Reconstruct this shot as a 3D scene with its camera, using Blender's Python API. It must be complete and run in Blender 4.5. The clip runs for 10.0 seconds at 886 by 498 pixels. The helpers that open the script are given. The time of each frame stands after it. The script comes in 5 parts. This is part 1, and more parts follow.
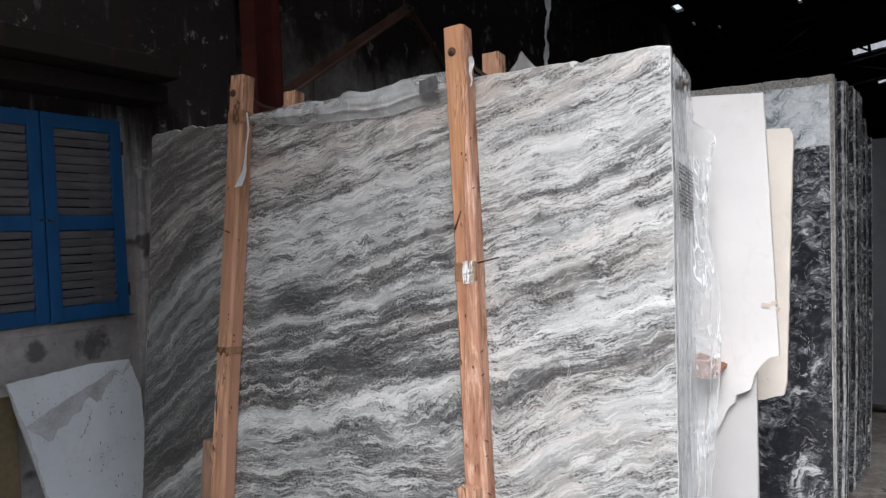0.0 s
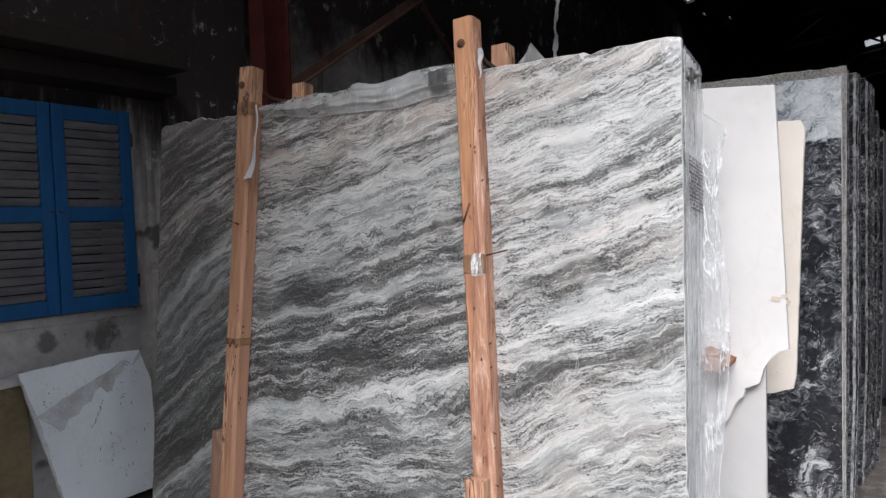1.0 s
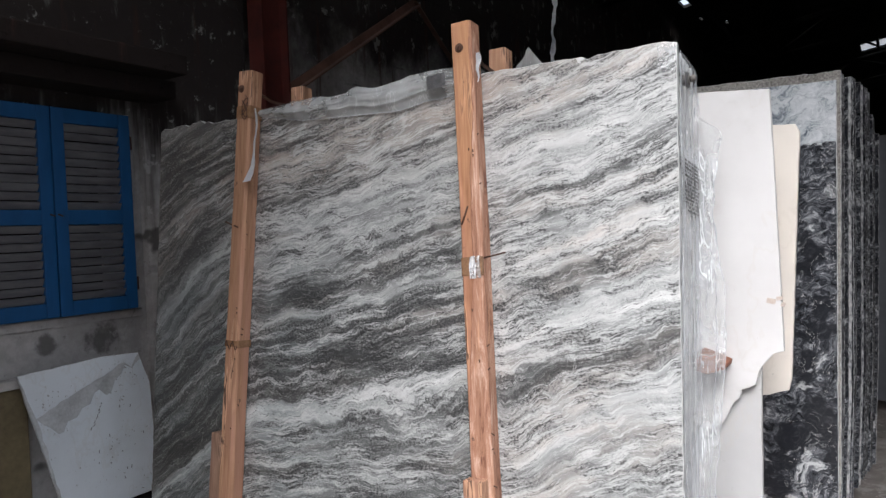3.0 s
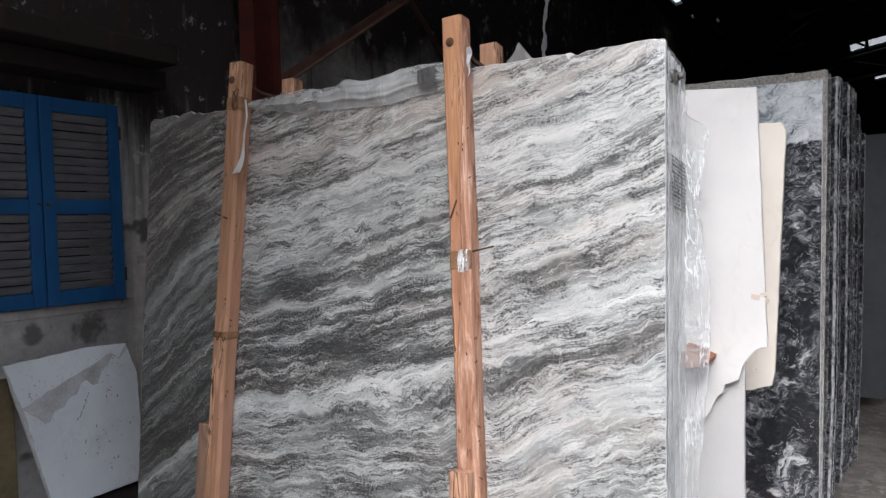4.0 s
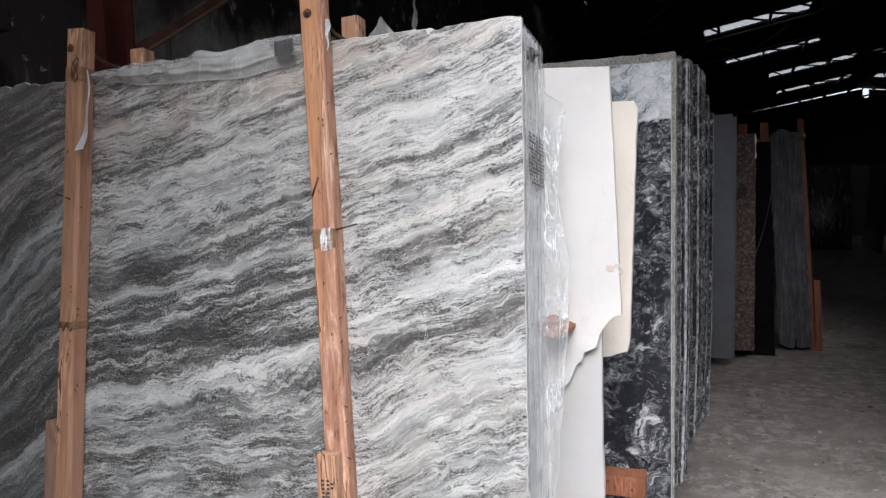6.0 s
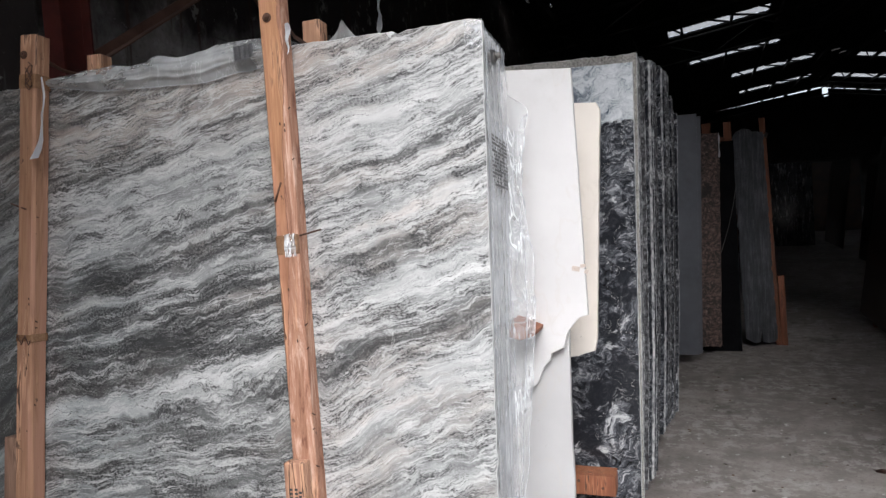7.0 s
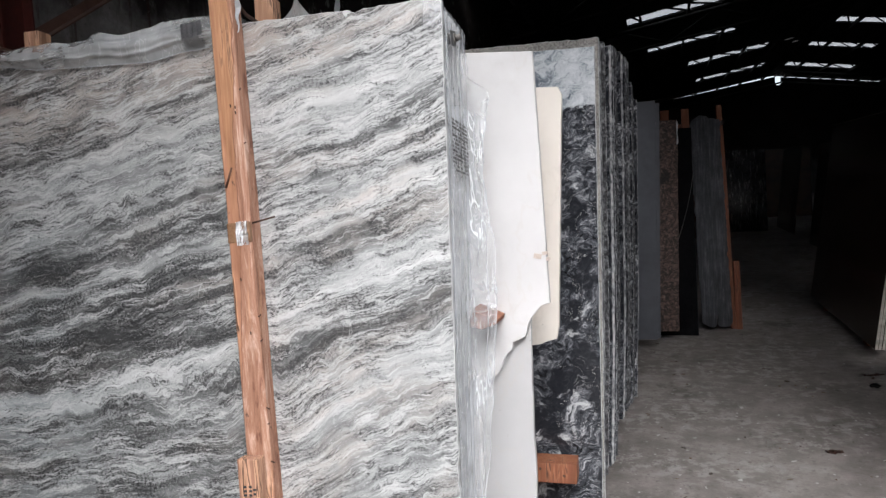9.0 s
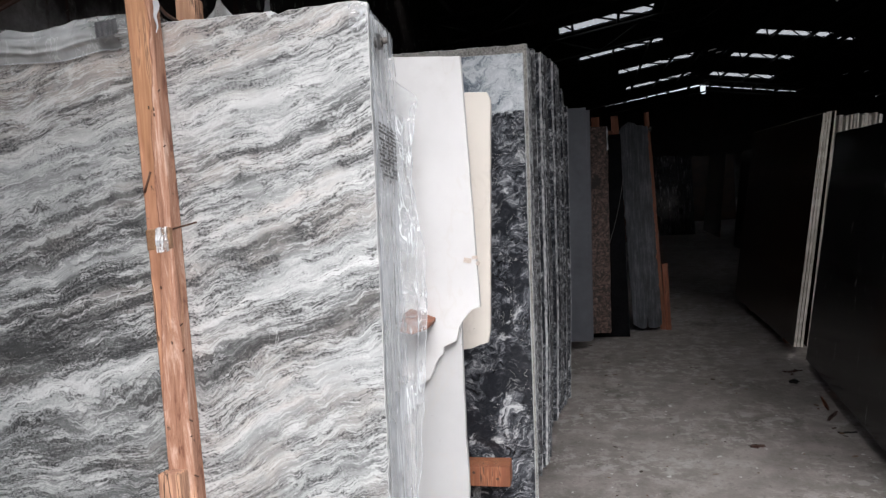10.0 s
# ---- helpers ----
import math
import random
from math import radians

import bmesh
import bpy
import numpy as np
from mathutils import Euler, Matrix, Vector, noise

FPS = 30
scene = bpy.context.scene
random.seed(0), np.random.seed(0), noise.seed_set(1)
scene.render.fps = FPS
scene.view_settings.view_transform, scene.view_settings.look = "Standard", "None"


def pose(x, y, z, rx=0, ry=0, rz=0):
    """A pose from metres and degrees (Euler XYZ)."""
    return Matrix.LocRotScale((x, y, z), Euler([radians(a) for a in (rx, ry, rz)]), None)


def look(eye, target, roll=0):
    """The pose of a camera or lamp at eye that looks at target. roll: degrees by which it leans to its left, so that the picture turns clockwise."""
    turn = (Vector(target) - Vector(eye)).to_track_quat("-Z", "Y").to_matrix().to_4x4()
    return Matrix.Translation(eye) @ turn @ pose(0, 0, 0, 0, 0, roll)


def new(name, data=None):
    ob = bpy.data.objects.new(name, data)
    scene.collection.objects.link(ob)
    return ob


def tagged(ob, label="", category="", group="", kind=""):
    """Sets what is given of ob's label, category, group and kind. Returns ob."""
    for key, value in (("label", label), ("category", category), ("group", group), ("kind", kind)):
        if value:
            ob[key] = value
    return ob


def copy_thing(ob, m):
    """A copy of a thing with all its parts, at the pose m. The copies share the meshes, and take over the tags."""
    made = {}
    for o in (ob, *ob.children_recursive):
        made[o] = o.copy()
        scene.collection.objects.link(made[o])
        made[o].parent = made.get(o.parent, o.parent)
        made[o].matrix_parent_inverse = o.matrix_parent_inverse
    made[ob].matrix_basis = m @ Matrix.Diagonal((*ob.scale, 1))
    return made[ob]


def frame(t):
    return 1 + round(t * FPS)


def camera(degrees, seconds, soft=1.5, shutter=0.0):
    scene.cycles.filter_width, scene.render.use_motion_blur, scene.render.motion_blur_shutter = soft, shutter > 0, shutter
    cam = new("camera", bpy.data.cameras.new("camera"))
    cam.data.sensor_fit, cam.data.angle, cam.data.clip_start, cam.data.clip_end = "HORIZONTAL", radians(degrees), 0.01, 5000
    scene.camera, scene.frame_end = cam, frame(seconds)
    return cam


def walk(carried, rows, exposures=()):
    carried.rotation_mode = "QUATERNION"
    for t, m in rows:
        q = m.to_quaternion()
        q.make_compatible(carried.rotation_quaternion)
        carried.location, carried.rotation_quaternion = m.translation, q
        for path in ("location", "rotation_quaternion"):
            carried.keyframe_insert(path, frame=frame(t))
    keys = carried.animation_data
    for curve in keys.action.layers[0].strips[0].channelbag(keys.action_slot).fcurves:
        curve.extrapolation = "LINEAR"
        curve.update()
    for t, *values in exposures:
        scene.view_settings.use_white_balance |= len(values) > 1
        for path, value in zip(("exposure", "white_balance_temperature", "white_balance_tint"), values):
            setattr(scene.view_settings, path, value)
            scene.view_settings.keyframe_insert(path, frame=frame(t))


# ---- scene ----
from mathutils import geometry

# ---------------------------------------------------------------- camera and its walk
cam = camera(64.1, 10.0, 1.4)
PATH = [
    (0, -0.000, 0.000, 1.600, 88.90, 2.53, 32.45),
    (0.5, 0.001, -0.002, 1.598, 88.70, 2.34, 32.93),
    (1, -0.002, -0.001, 1.601, 88.28, 2.40, 33.08),
    (1.5, 0.000, -0.002, 1.598, 88.25, 2.44, 33.01),
    (2, 0.001, -0.003, 1.599, 88.52, 2.42, 32.90),
    (2.5, 0.002, -0.008, 1.600, 88.61, 2.50, 33.00),
    (4, 0.013, -0.021, 1.596, 88.08, 1.76, 32.10),
    (4.5, 0.019, -0.018, 1.597, 87.77, 1.87, 30.53),
    (5, 0.027, -0.006, 1.593, 86.83, 1.86, 27.77),
    (5.5, 0.037, 0.012, 1.592, 86.01, 2.24, 24.63),
    (6, 0.047, 0.019, 1.591, 85.99, 2.47, 22.60),
    (7.5, 0.063, 0.041, 1.590, 85.91, 3.59, 19.47),
    (8, 0.057, 0.057, 1.586, 85.23, 3.36, 18.79),
    (8.5, 0.052, 0.069, 1.589, 84.94, 3.55, 18.20),
    (9, 0.048, 0.079, 1.590, 84.83, 3.38, 17.11),
    (9.5, 0.056, 0.091, 1.589, 84.90, 3.29, 13.88),
    (10, 0.068, 0.094, 1.586, 84.97, 3.44, 12.09),
]
EXPOSURES = [(0.0, 0.95, 6150, 11), (10.0, 0.95, 6150, 11)]
walk(cam, [(t, pose(x, y, z, rx, ry, rz)) for t, x, y, z, rx, ry, rz in PATH], EXPOSURES)

# ---------------------------------------------------------------- daylight: a bright overcast sky over the yard behind
SUN_ELEV, SUN_TURN = 48.0, 162.0
world = bpy.data.worlds.new("overcast")
scene.world = world
world.use_nodes = True
wt = world.node_tree
wt.nodes.clear()
sky = wt.nodes.new("ShaderNodeTexSky")
sky.sky_type = "NISHITA"
sky.sun_disc = False
sky.sun_elevation = radians(SUN_ELEV)
sky.sun_rotation = radians(SUN_TURN)
sky.dust_density = 4.0
grey = wt.nodes.new("ShaderNodeHueSaturation")
grey.inputs["Saturation"].default_value = 0.45
bg = wt.nodes.new("ShaderNodeBackground")
bg.inputs["Strength"].default_value = 0.15
wo = wt.nodes.new("ShaderNodeOutputWorld")
wt.links.new(sky.outputs[0], grey.inputs["Color"])
wt.links.new(grey.outputs[0], bg.inputs["Color"])
wt.links.new(bg.outputs[0], wo.inputs["Surface"])

sun_data = bpy.data.lights.new("sun", "SUN")
sun_data.energy = 2.4
sun_data.angle = radians(40)
sun_data.color = (1.0, 0.98, 0.96)
sun = new("sun", sun_data)
az_s, el_s = radians(SUN_TURN), radians(SUN_ELEV)
sun.matrix_world = look((30 * math.sin(az_s) * math.cos(el_s), 30 * math.cos(az_s) * math.cos(el_s), 30 * math.sin(el_s)), (0, 0, 0))


# ---------------------------------------------------------------- materials
class Graph:
    """Short hand for a node material: every method returns a socket."""

    def __init__(self, name, rough=0.6, metal=0.0, spec=0.5):
        self.mat = bpy.data.materials.new(name)
        self.mat.use_nodes = True
        self.t = self.mat.node_tree
        self.t.nodes.clear()
        self.out = self.t.nodes.new("ShaderNodeOutputMaterial")
        self.b = self.t.nodes.new("ShaderNodeBsdfPrincipled")
        self.t.links.new(self.b.outputs[0], self.out.inputs["Surface"])
        self.b.inputs["Roughness"].default_value = rough
        self.b.inputs["Metallic"].default_value = metal
        self.b.inputs["Specular IOR Level"].default_value = spec

    def put(self, socket, value):
        if isinstance(value, bpy.types.NodeSocket):
            self.t.links.new(value, socket)
        elif isinstance(value, (int, float)):
            socket.default_value = value
        else:
            socket.default_value = (*value, 1.0) if len(value) == 3 and socket.type == "RGBA" else value

    def m(self, op, a, b=0.0, c=None, clamp=False):
        n = self.t.nodes.new("ShaderNodeMath")
        n.operation, n.use_clamp = op, clamp
        self.put(n.inputs[0], a)
        self.put(n.inputs[1], b)
        if c is not None:
            self.put(n.inputs[2], c)
        return n.outputs[0]

    def add(self, a, b):
        return self.m("ADD", a, b)

    def mul(self, a, b):
        return self.m("MULTIPLY", a, b)

    def coords(self, kind="Object"):
        n = self.t.nodes.new("ShaderNodeTexCoord")
        return n.outputs[kind]

    def world_place(self):
        return self.t.nodes.new("ShaderNodeNewGeometry").outputs["Position"]

    def split(self, vector):
        n = self.t.nodes.new("ShaderNodeSeparateXYZ")
        self.put(n.inputs[0], vector)
        return n.outputs[0], n.outputs[1], n.outputs[2]

    def join(self, x, y, z):
        n = self.t.nodes.new("ShaderNodeCombineXYZ")
        for s, v in zip(n.inputs, (x, y, z)):
            self.put(s, v)
        return n.outputs[0]

    def scaled(self, vector, s, shift=(0, 0, 0)):
        n = self.t.nodes.new("ShaderNodeMapping")
        self.put(n.inputs["Vector"], vector)
        n.inputs["Scale"].default_value = s if hasattr(s, "__len__") else (s, s, s)
        n.inputs["Location"].default_value = shift
        return n.outputs[0]

    def noise(self, vector, scale=1.0, detail=5.0, rough=0.55, warp=0.0, colour=False):
        n = self.t.nodes.new("ShaderNodeTexNoise")
        self.put(n.inputs["Vector"], vector)
        n.inputs["Scale"].default_value, n.inputs["Detail"].default_value = scale, detail
        n.inputs["Roughness"].default_value, n.inputs["Distortion"].default_value = rough, warp
        return n.outputs["Color" if colour else "Fac"]

    def ramp(self, fac, stops, smooth=False):
        n = self.t.nodes.new("ShaderNodeValToRGB")
        n.color_ramp.interpolation = "EASE" if smooth else "LINEAR"
        e = n.color_ramp.elements
        while len(e) < len(stops):
            e.new(0.5)
        for k, (p, c) in zip(e, stops):
            k.position = p
            k.color = (c, c, c, 1) if isinstance(c, (int, float)) else (*c, 1)
        self.put(n.inputs[0], fac)
        return n.outputs[0]

    def span(self, v, a, b, lo=0.0, hi=1.0):
        n = self.t.nodes.new("ShaderNodeMapRange")
        n.interpolation_type = "SMOOTHSTEP"
        self.put(n.inputs["Value"], v)
        for s, k in zip(("From Min", "From Max", "To Min", "To Max"), (a, b, lo, hi)):
            n.inputs[s].default_value = k
        return n.outputs[0]

    def mix(self, fac, a, b, kind="MIX"):
        n = self.t.nodes.new("ShaderNodeMix")
        n.data_type, n.blend_type = "RGBA", kind
        self.put(n.inputs[0], fac)
        self.put(n.inputs[6], a)
        self.put(n.inputs[7], b)
        return n.outputs[2]

    def random(self):
        return self.t.nodes.new("ShaderNodeObjectInfo").outputs["Random"]

    def finish(self, colour, bump=None, strength=0.3, distance=0.01, rough=None):
        self.put(self.b.inputs["Base Color"], colour)
        if rough is not None:
            self.put(self.b.inputs["Roughness"], rough)
        if bump is not None:
            n = self.t.nodes.new("ShaderNodeBump")
            n.inputs["Strength"].default_value, n.inputs["Distance"].default_value = strength, distance
            self.put(n.inputs["Height"], bump)
            self.t.links.new(n.outputs[0], self.b.inputs["Normal"])
        return self.mat


def wavy_marble():
    g = Graph("wavy_grey_marble", 0.32)
    x, y, z = g.split(g.coords())
    flat = g.join(x, g.mul(y, 0.3), z)

    def off(n, amount):
        return g.mul(g.m("SUBTRACT", n, 0.5), amount)

    def rise(px):
        return 0.30 * (px - 1.25) + 0.10 * max(0.95 - px, 0.0)

    # the layers rise to the right, steeply at the left end and in one knee low on the right
    w = g.m("SUBTRACT", z, g.mul(g.m("SUBTRACT", x, 1.25), 0.30))
    w = g.m("SUBTRACT", w, g.mul(g.m("MAXIMUM", g.m("SUBTRACT", 0.95, x), 0.0), 0.10))
    left = g.m("MAXIMUM", g.m("SUBTRACT", 0.44, x), 0.0)
    w = g.add(w, g.mul(left, g.span(z, 1.05, 1.8, 0.58, 0.20)))
    knee = g.mul(g.span(x, 1.36, 1.72, 0.06, 0.0), g.span(x, 0.70, 1.36))
    w = g.add(w, g.mul(knee, g.span(w, 0.92, 1.12, 1.0, 0.0)))
    # folds: wide ones, tighter ones, and crumpled ripples in places
    crumple = g.mul(g.span(g.noise(flat, 2.6, 2.0, 0.5), 0.40, 0.60, 0.35, 1.5), g.span(x, 1.2, 1.5, 1.0, 0.75))
    w = g.add(w, off(g.noise(g.scaled(flat, (3.4, 1, 3.0)), 1.0, 2.0, 0.5), 0.085))
    w = g.add(w, off(g.noise(g.scaled(flat, (9.5, 3, 8.0), (3.1, 0, 1.7)), 1.0, 2.0, 0.5), 0.044))
    w = g.add(w, g.mul(off(g.noise(g.scaled(flat, (24, 8, 20), (0.4, 0, 5.2)), 1.0, 2.5, 0.55), 0.026), crumple))
    w = g.add(w, g.mul(off(g.noise(g.scaled(flat, (62, 8, 62), (2, 0, 3)), 1.0, 2.0, 0.6), 0.006), crumple))

    curled = g.add(x, off(g.noise(g.scaled(flat, (13, 3, 15), (8, 0, 1)), 1.0, 3.0, 0.55), 0.05))

    def layer(sx, sw, seed, detail=3.0, rough=0.55):
        return g.noise(g.join(g.mul(curled, sx), seed, g.mul(w, sw)), 1.0, detail, rough)

    def patch(cx, cz, rx, rw):
        """A lens that lies along the layers."""
        a = g.mul(g.m("SUBTRACT", x, cx), 1 / rx)
        b = g.mul(g.m("SUBTRACT", w, cz - rise(cx)), 1 / rw)
        return g.span(g.add(g.mul(a, a), g.mul(b, b)), 0.35, 1.15, 1.0, 0.0)

    def both(a, b):
        return g.m("MAXIMUM", a, b)

    # the order of pale and dark layers, for the middle and for the right end
    f = g.m("MULTIPLY_ADD", w, 0.8, -0.56)
    middle = ((0.70, 0.36), (0.82, 0.32), (0.88, 0.44), (0.92, 0.34), (0.96, 0.42), (1.00, 0.38), (1.05, 0.34), (1.075, 0.62), (1.10, 0.84), (1.12, 0.66), (1.138, 0.26), (1.18, 0.19), (1.26, 0.21), (1.30, 0.33), (1.34, 0.28), (1.385, 0.50),
              (1.42, 0.22), (1.445, 0.18), (1.48, 0.46), (1.515, 0.30), (1.555, 0.52), (1.62, 0.48), (1.665, 0.52), (1.70, 0.76), (1.73, 0.52), (1.76, 0.34), (1.81, 0.44), (1.86, 0.52), (1.90, 0.64), (1.94, 0.36))
    end = ((0.70, 0.55), (0.80, 0.66), (0.84, 0.46), (0.87, 0.66), (0.98, 0.66), (1.02, 0.56), (1.05, 0.26), (1.075, 0.30), (1.095, 0.58), (1.115, 0.52), (1.128, 0.46), (1.145, 0.95), (1.162, 0.90), (1.18, 0.56), (1.22, 0.64), (1.26, 0.46),
           (1.285, 0.44), (1.31, 0.72), (1.345, 0.90), (1.375, 0.62), (1.39, 0.38), (1.41, 0.64), (1.44, 0.38), (1.47, 0.68), (1.50, 0.36), (1.54, 0.48), (1.60, 0.74), (1.65, 0.66), (1.695, 0.38), (1.74, 0.70), (1.765, 0.44), (1.82, 0.62))
    one = g.ramp(f, [((p - 0.7) / 1.25, v) for p, v in middle])
    two = g.ramp(f, [((p - 0.7) / 1.25, v) for p, v in end])
    right = g.span(x, 1.20, 1.42)
    tone = g.mix(right, one, two)
    dark = both(both(patch(0.72, 1.33, 0.15, 0.035), patch(0.53, 1.07, 0.12, 0.055)), both(patch(1.62, 1.61, 0.13, 0.020), patch(0.93, 1.16, 0.24, 0.05)))
    pale = both(both(patch(0.93, 1.51, 0.17, 0.036), patch(1.08, 1.77, 0.13, 0.045)), both(patch(1.60, 0.98, 0.17, 0.045), patch(1.44, 1.64, 0.13, 0.03)))
    calm = both(pale, g.span(g.noise(g.scaled(flat, (6, 3, 11), (2, 0, 8)), 1.0, 2.0, 0.5), 0.51, 0.58))
    busy = g.span(calm, 0.0, 1.0, 1.0, 0.28)
    tone = g.add(tone, g.mul(dark, -0.17))
    tone = g.add(tone, g.mul(g.m("SUBTRACT", 0.56, tone), g.mul(pale, 0.75)))
    lump = g.noise(g.scaled(flat, (20, 8, 28), (7, 0, 2)), 1.0, 4.0, 0.62)
    cloud = g.noise(g.scaled(flat, (7, 4, 10), (5, 0, 9)), 1.0, 4.0, 0.6)
    drift = g.noise(g.scaled(flat, (2.6, 2, 6.5), (9, 0, 3)), 1.0, 3.0, 0.5)
    tone = g.add(g.mul(g.m("SUBTRACT", tone, 0.45), g.span(x, 1.20, 1.42, 0.92, 1.05)), g.add(g.span(x, 1.20, 1.42, 0.45, 0.40), g.mul(g.span(z, 1.3, 1.6), g.span(x, 1.2, 1.42, 0.015, 0.04))))
    tone = g.add(tone, off(layer(1.5, 24.0, 0.0), 0.74))
    tone = g.add(tone, g.mul(g.span(layer(3.6, 46.0, 3.0), 0.42, 0.58, -0.13, 0.15), g.span(calm, 0.0, 1.0, 1.0, 0.5)))
    tone = g.add(tone, g.mul(off(layer(9.0, 84.0, 6.0), 0.36), busy))
    tone = g.add(tone, off(lump, 0.30))
    # towards the left end the layers are calmer and the tone darker
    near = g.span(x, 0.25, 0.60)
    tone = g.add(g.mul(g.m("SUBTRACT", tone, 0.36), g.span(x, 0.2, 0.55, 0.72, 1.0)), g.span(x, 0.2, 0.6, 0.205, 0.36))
    grain = g.noise(g.scaled(flat, (150, 70, 170)), 1.0, 3.0, 0.7)
    tone = g.add(tone, g.mul(off(grain, 0.66), busy))
    col = g.ramp(tone, [(0.0, (0.045, 0.046, 0.046)), (0.16, (0.075, 0.077, 0.076)), (0.32, (0.165, 0.168, 0.165)), (0.46, (0.275, 0.28, 0.275)), (0.60, (0.355, 0.36, 0.352)), (0.76, (0.44, 0.445, 0.435)), (0.92, (0.54, 0.545, 0.53)), (1.0, (0.60, 0.605, 0.59))])
    # brown and rose tints along some layers, a cool cast in the dark stone
    rust = g.mul(g.span(layer(1.6, 9.0, 12.0), 0.50, 0.62), g.span(lump, 0.36, 0.56, 0.3, 1.0))
    col = g.mix(g.mul(rust, 0.6), col, (0.95, 0.84, 0.78), "MULTIPLY")
    warm = g.mul(g.span(w, 1.66, 1.84), g.span(x, 1.25, 1.6, 1.0, 0.45))
    col = g.mix(g.mul(warm, g.span(lump, 0.35, 0.6, 0.5, 1.0)), col, (0.98, 0.87, 0.81), "MULTIPLY")
    cool = g.mul(g.span(x, 0.45, 1.0, 1.0, 0.15), g.span(z, 1.1, 1.6, 1.0, 0.3))
    col = g.mix(g.mul(cool, 0.8), col, (0.90, 0.97, 1.0), "MULTIPLY")

    def vein(sx, sw, seed, gate, thin, wide, detail=4.0):
        """Lines along the layers whose width swells and dies away."""
        d = g.m("ABSOLUTE", g.m("SUBTRACT", layer(sx, sw, seed, detail, 0.6), 0.5))
        return g.span(g.m("DIVIDE", d, g.span(gate, 0.42, 0.66, thin, wide)), 0.35, 1.0, 1.0, 0.0)

    # grainy black seams and clusters of black mineral grains
    dots = g.span(g.noise(g.scaled(flat, (135, 70, 150), (3, 1, 8)), 1.0, 2.0, 0.6), 0.46, 0.56)
    fray = g.add(0.35, g.mul(dots, 0.65))
    for sx, sw, seed, gate, wide, much in ((1.5, 12.0, 9.0, drift, 0.064, 0.92), (2.8, 27.0, 27.0, cloud, 0.056, 0.88), (5.0, 44.0, 33.0, drift, 0.056, 0.76), (8.0, 62.0, 39.0, cloud, 0.040, 0.50)):
        col = g.mix(g.mul(g.mul(vein(sx, sw, seed, gate, 0.004, wide), fray), g.mul(much, busy)), col, (0.042, 0.041, 0.040))
    cluster = g.mul(g.span(tone, 0.24, 0.62, 1.0, 0.0), g.span(layer(3.0, 22.0, 21.0), 0.40, 0.58, 0.3, 1.0))
    col = g.mix(g.mul(g.mul(dots, cluster), g.mul(busy, near)), col, (0.026, 0.027, 0.028))
    # pale crystal flecks scattered through the dark stone
    fleck = g.mul(g.span(grain, 0.53, 0.62), g.span(tone, 0.18, 0.42, 1.0, 0.0))
    fleck = g.mul(fleck, g.span(layer(5.0, 70.0, 51.0), 0.44, 0.58))
    col = g.mix(g.mul(fleck, g.span(lump, 0.38, 0.60, 0.2, 0.65)), col, (0.33, 0.335, 0.33))
    # white crystal veins, soft ones and bright threads
    glint = g.span(grain, 0.34, 0.52, 0.45, 1.0)
    thrive = g.mul(g.span(x, 0.2, 0.6, 0.45, 1.0), g.span(tone, 0.15, 0.42, 0.22, 0.85))
    for sx, sw, seed, gate, wide, much in ((1.4, 10.0, 24.0, cloud, 0.030, 0.60), (2.2, 21.0, 31.0, drift, 0.036, 0.76), (4.2, 36.0, 43.0, cloud, 0.036, 0.72), (7.0, 56.0, 47.0, drift, 0.030, 0.55)):
        col = g.mix(g.mul(g.mul(vein(sx, sw, seed, gate, 0.003, wide), glint), g.mul(thrive, much)), col, (0.56, 0.565, 0.555))
    # a few pale healed cracks that cut across the layers
    cross = g.m("ABSOLUTE", g.m("SUBTRACT", g.noise(g.scaled(flat, (7, 2, 2.4), (11, 0, 4)), 1.0, 4.0, 0.6), 0.5))
    col = g.mix(g.mul(g.span(cross, 0.0, 0.004, 0.7, 0.0), g.span(cloud, 0.56, 0.64)), col, (0.60, 0.60, 0.59))
    dust = g.span(g.noise(flat, 3.0, 6.0, 0.7), 0.5, 0.8)
    return g.finish(col, g.add(lump, grain), 0.08, 0.002, g.span(dust, 0, 1, 0.32, 0.5))


def stone_edge():
    g = Graph("sawn_marble_edge", 0.5)
    p = g.coords()
    r = g.random()
    n = g.noise(g.scaled(p, (3, 3, 9)), 2.0, 6.0, 0.65)
    col = g.ramp(n, [(0.25, (0.34, 0.345, 0.345)), (0.5, (0.52, 0.525, 0.525)), (0.75, (0.70, 0.705, 0.70))])
    col = g.mix(g.mul(r, 0.3), col, (0.36, 0.365, 0.36))
    return g.finish(col, g.noise(p, 120, 4), 0.2, 0.003)


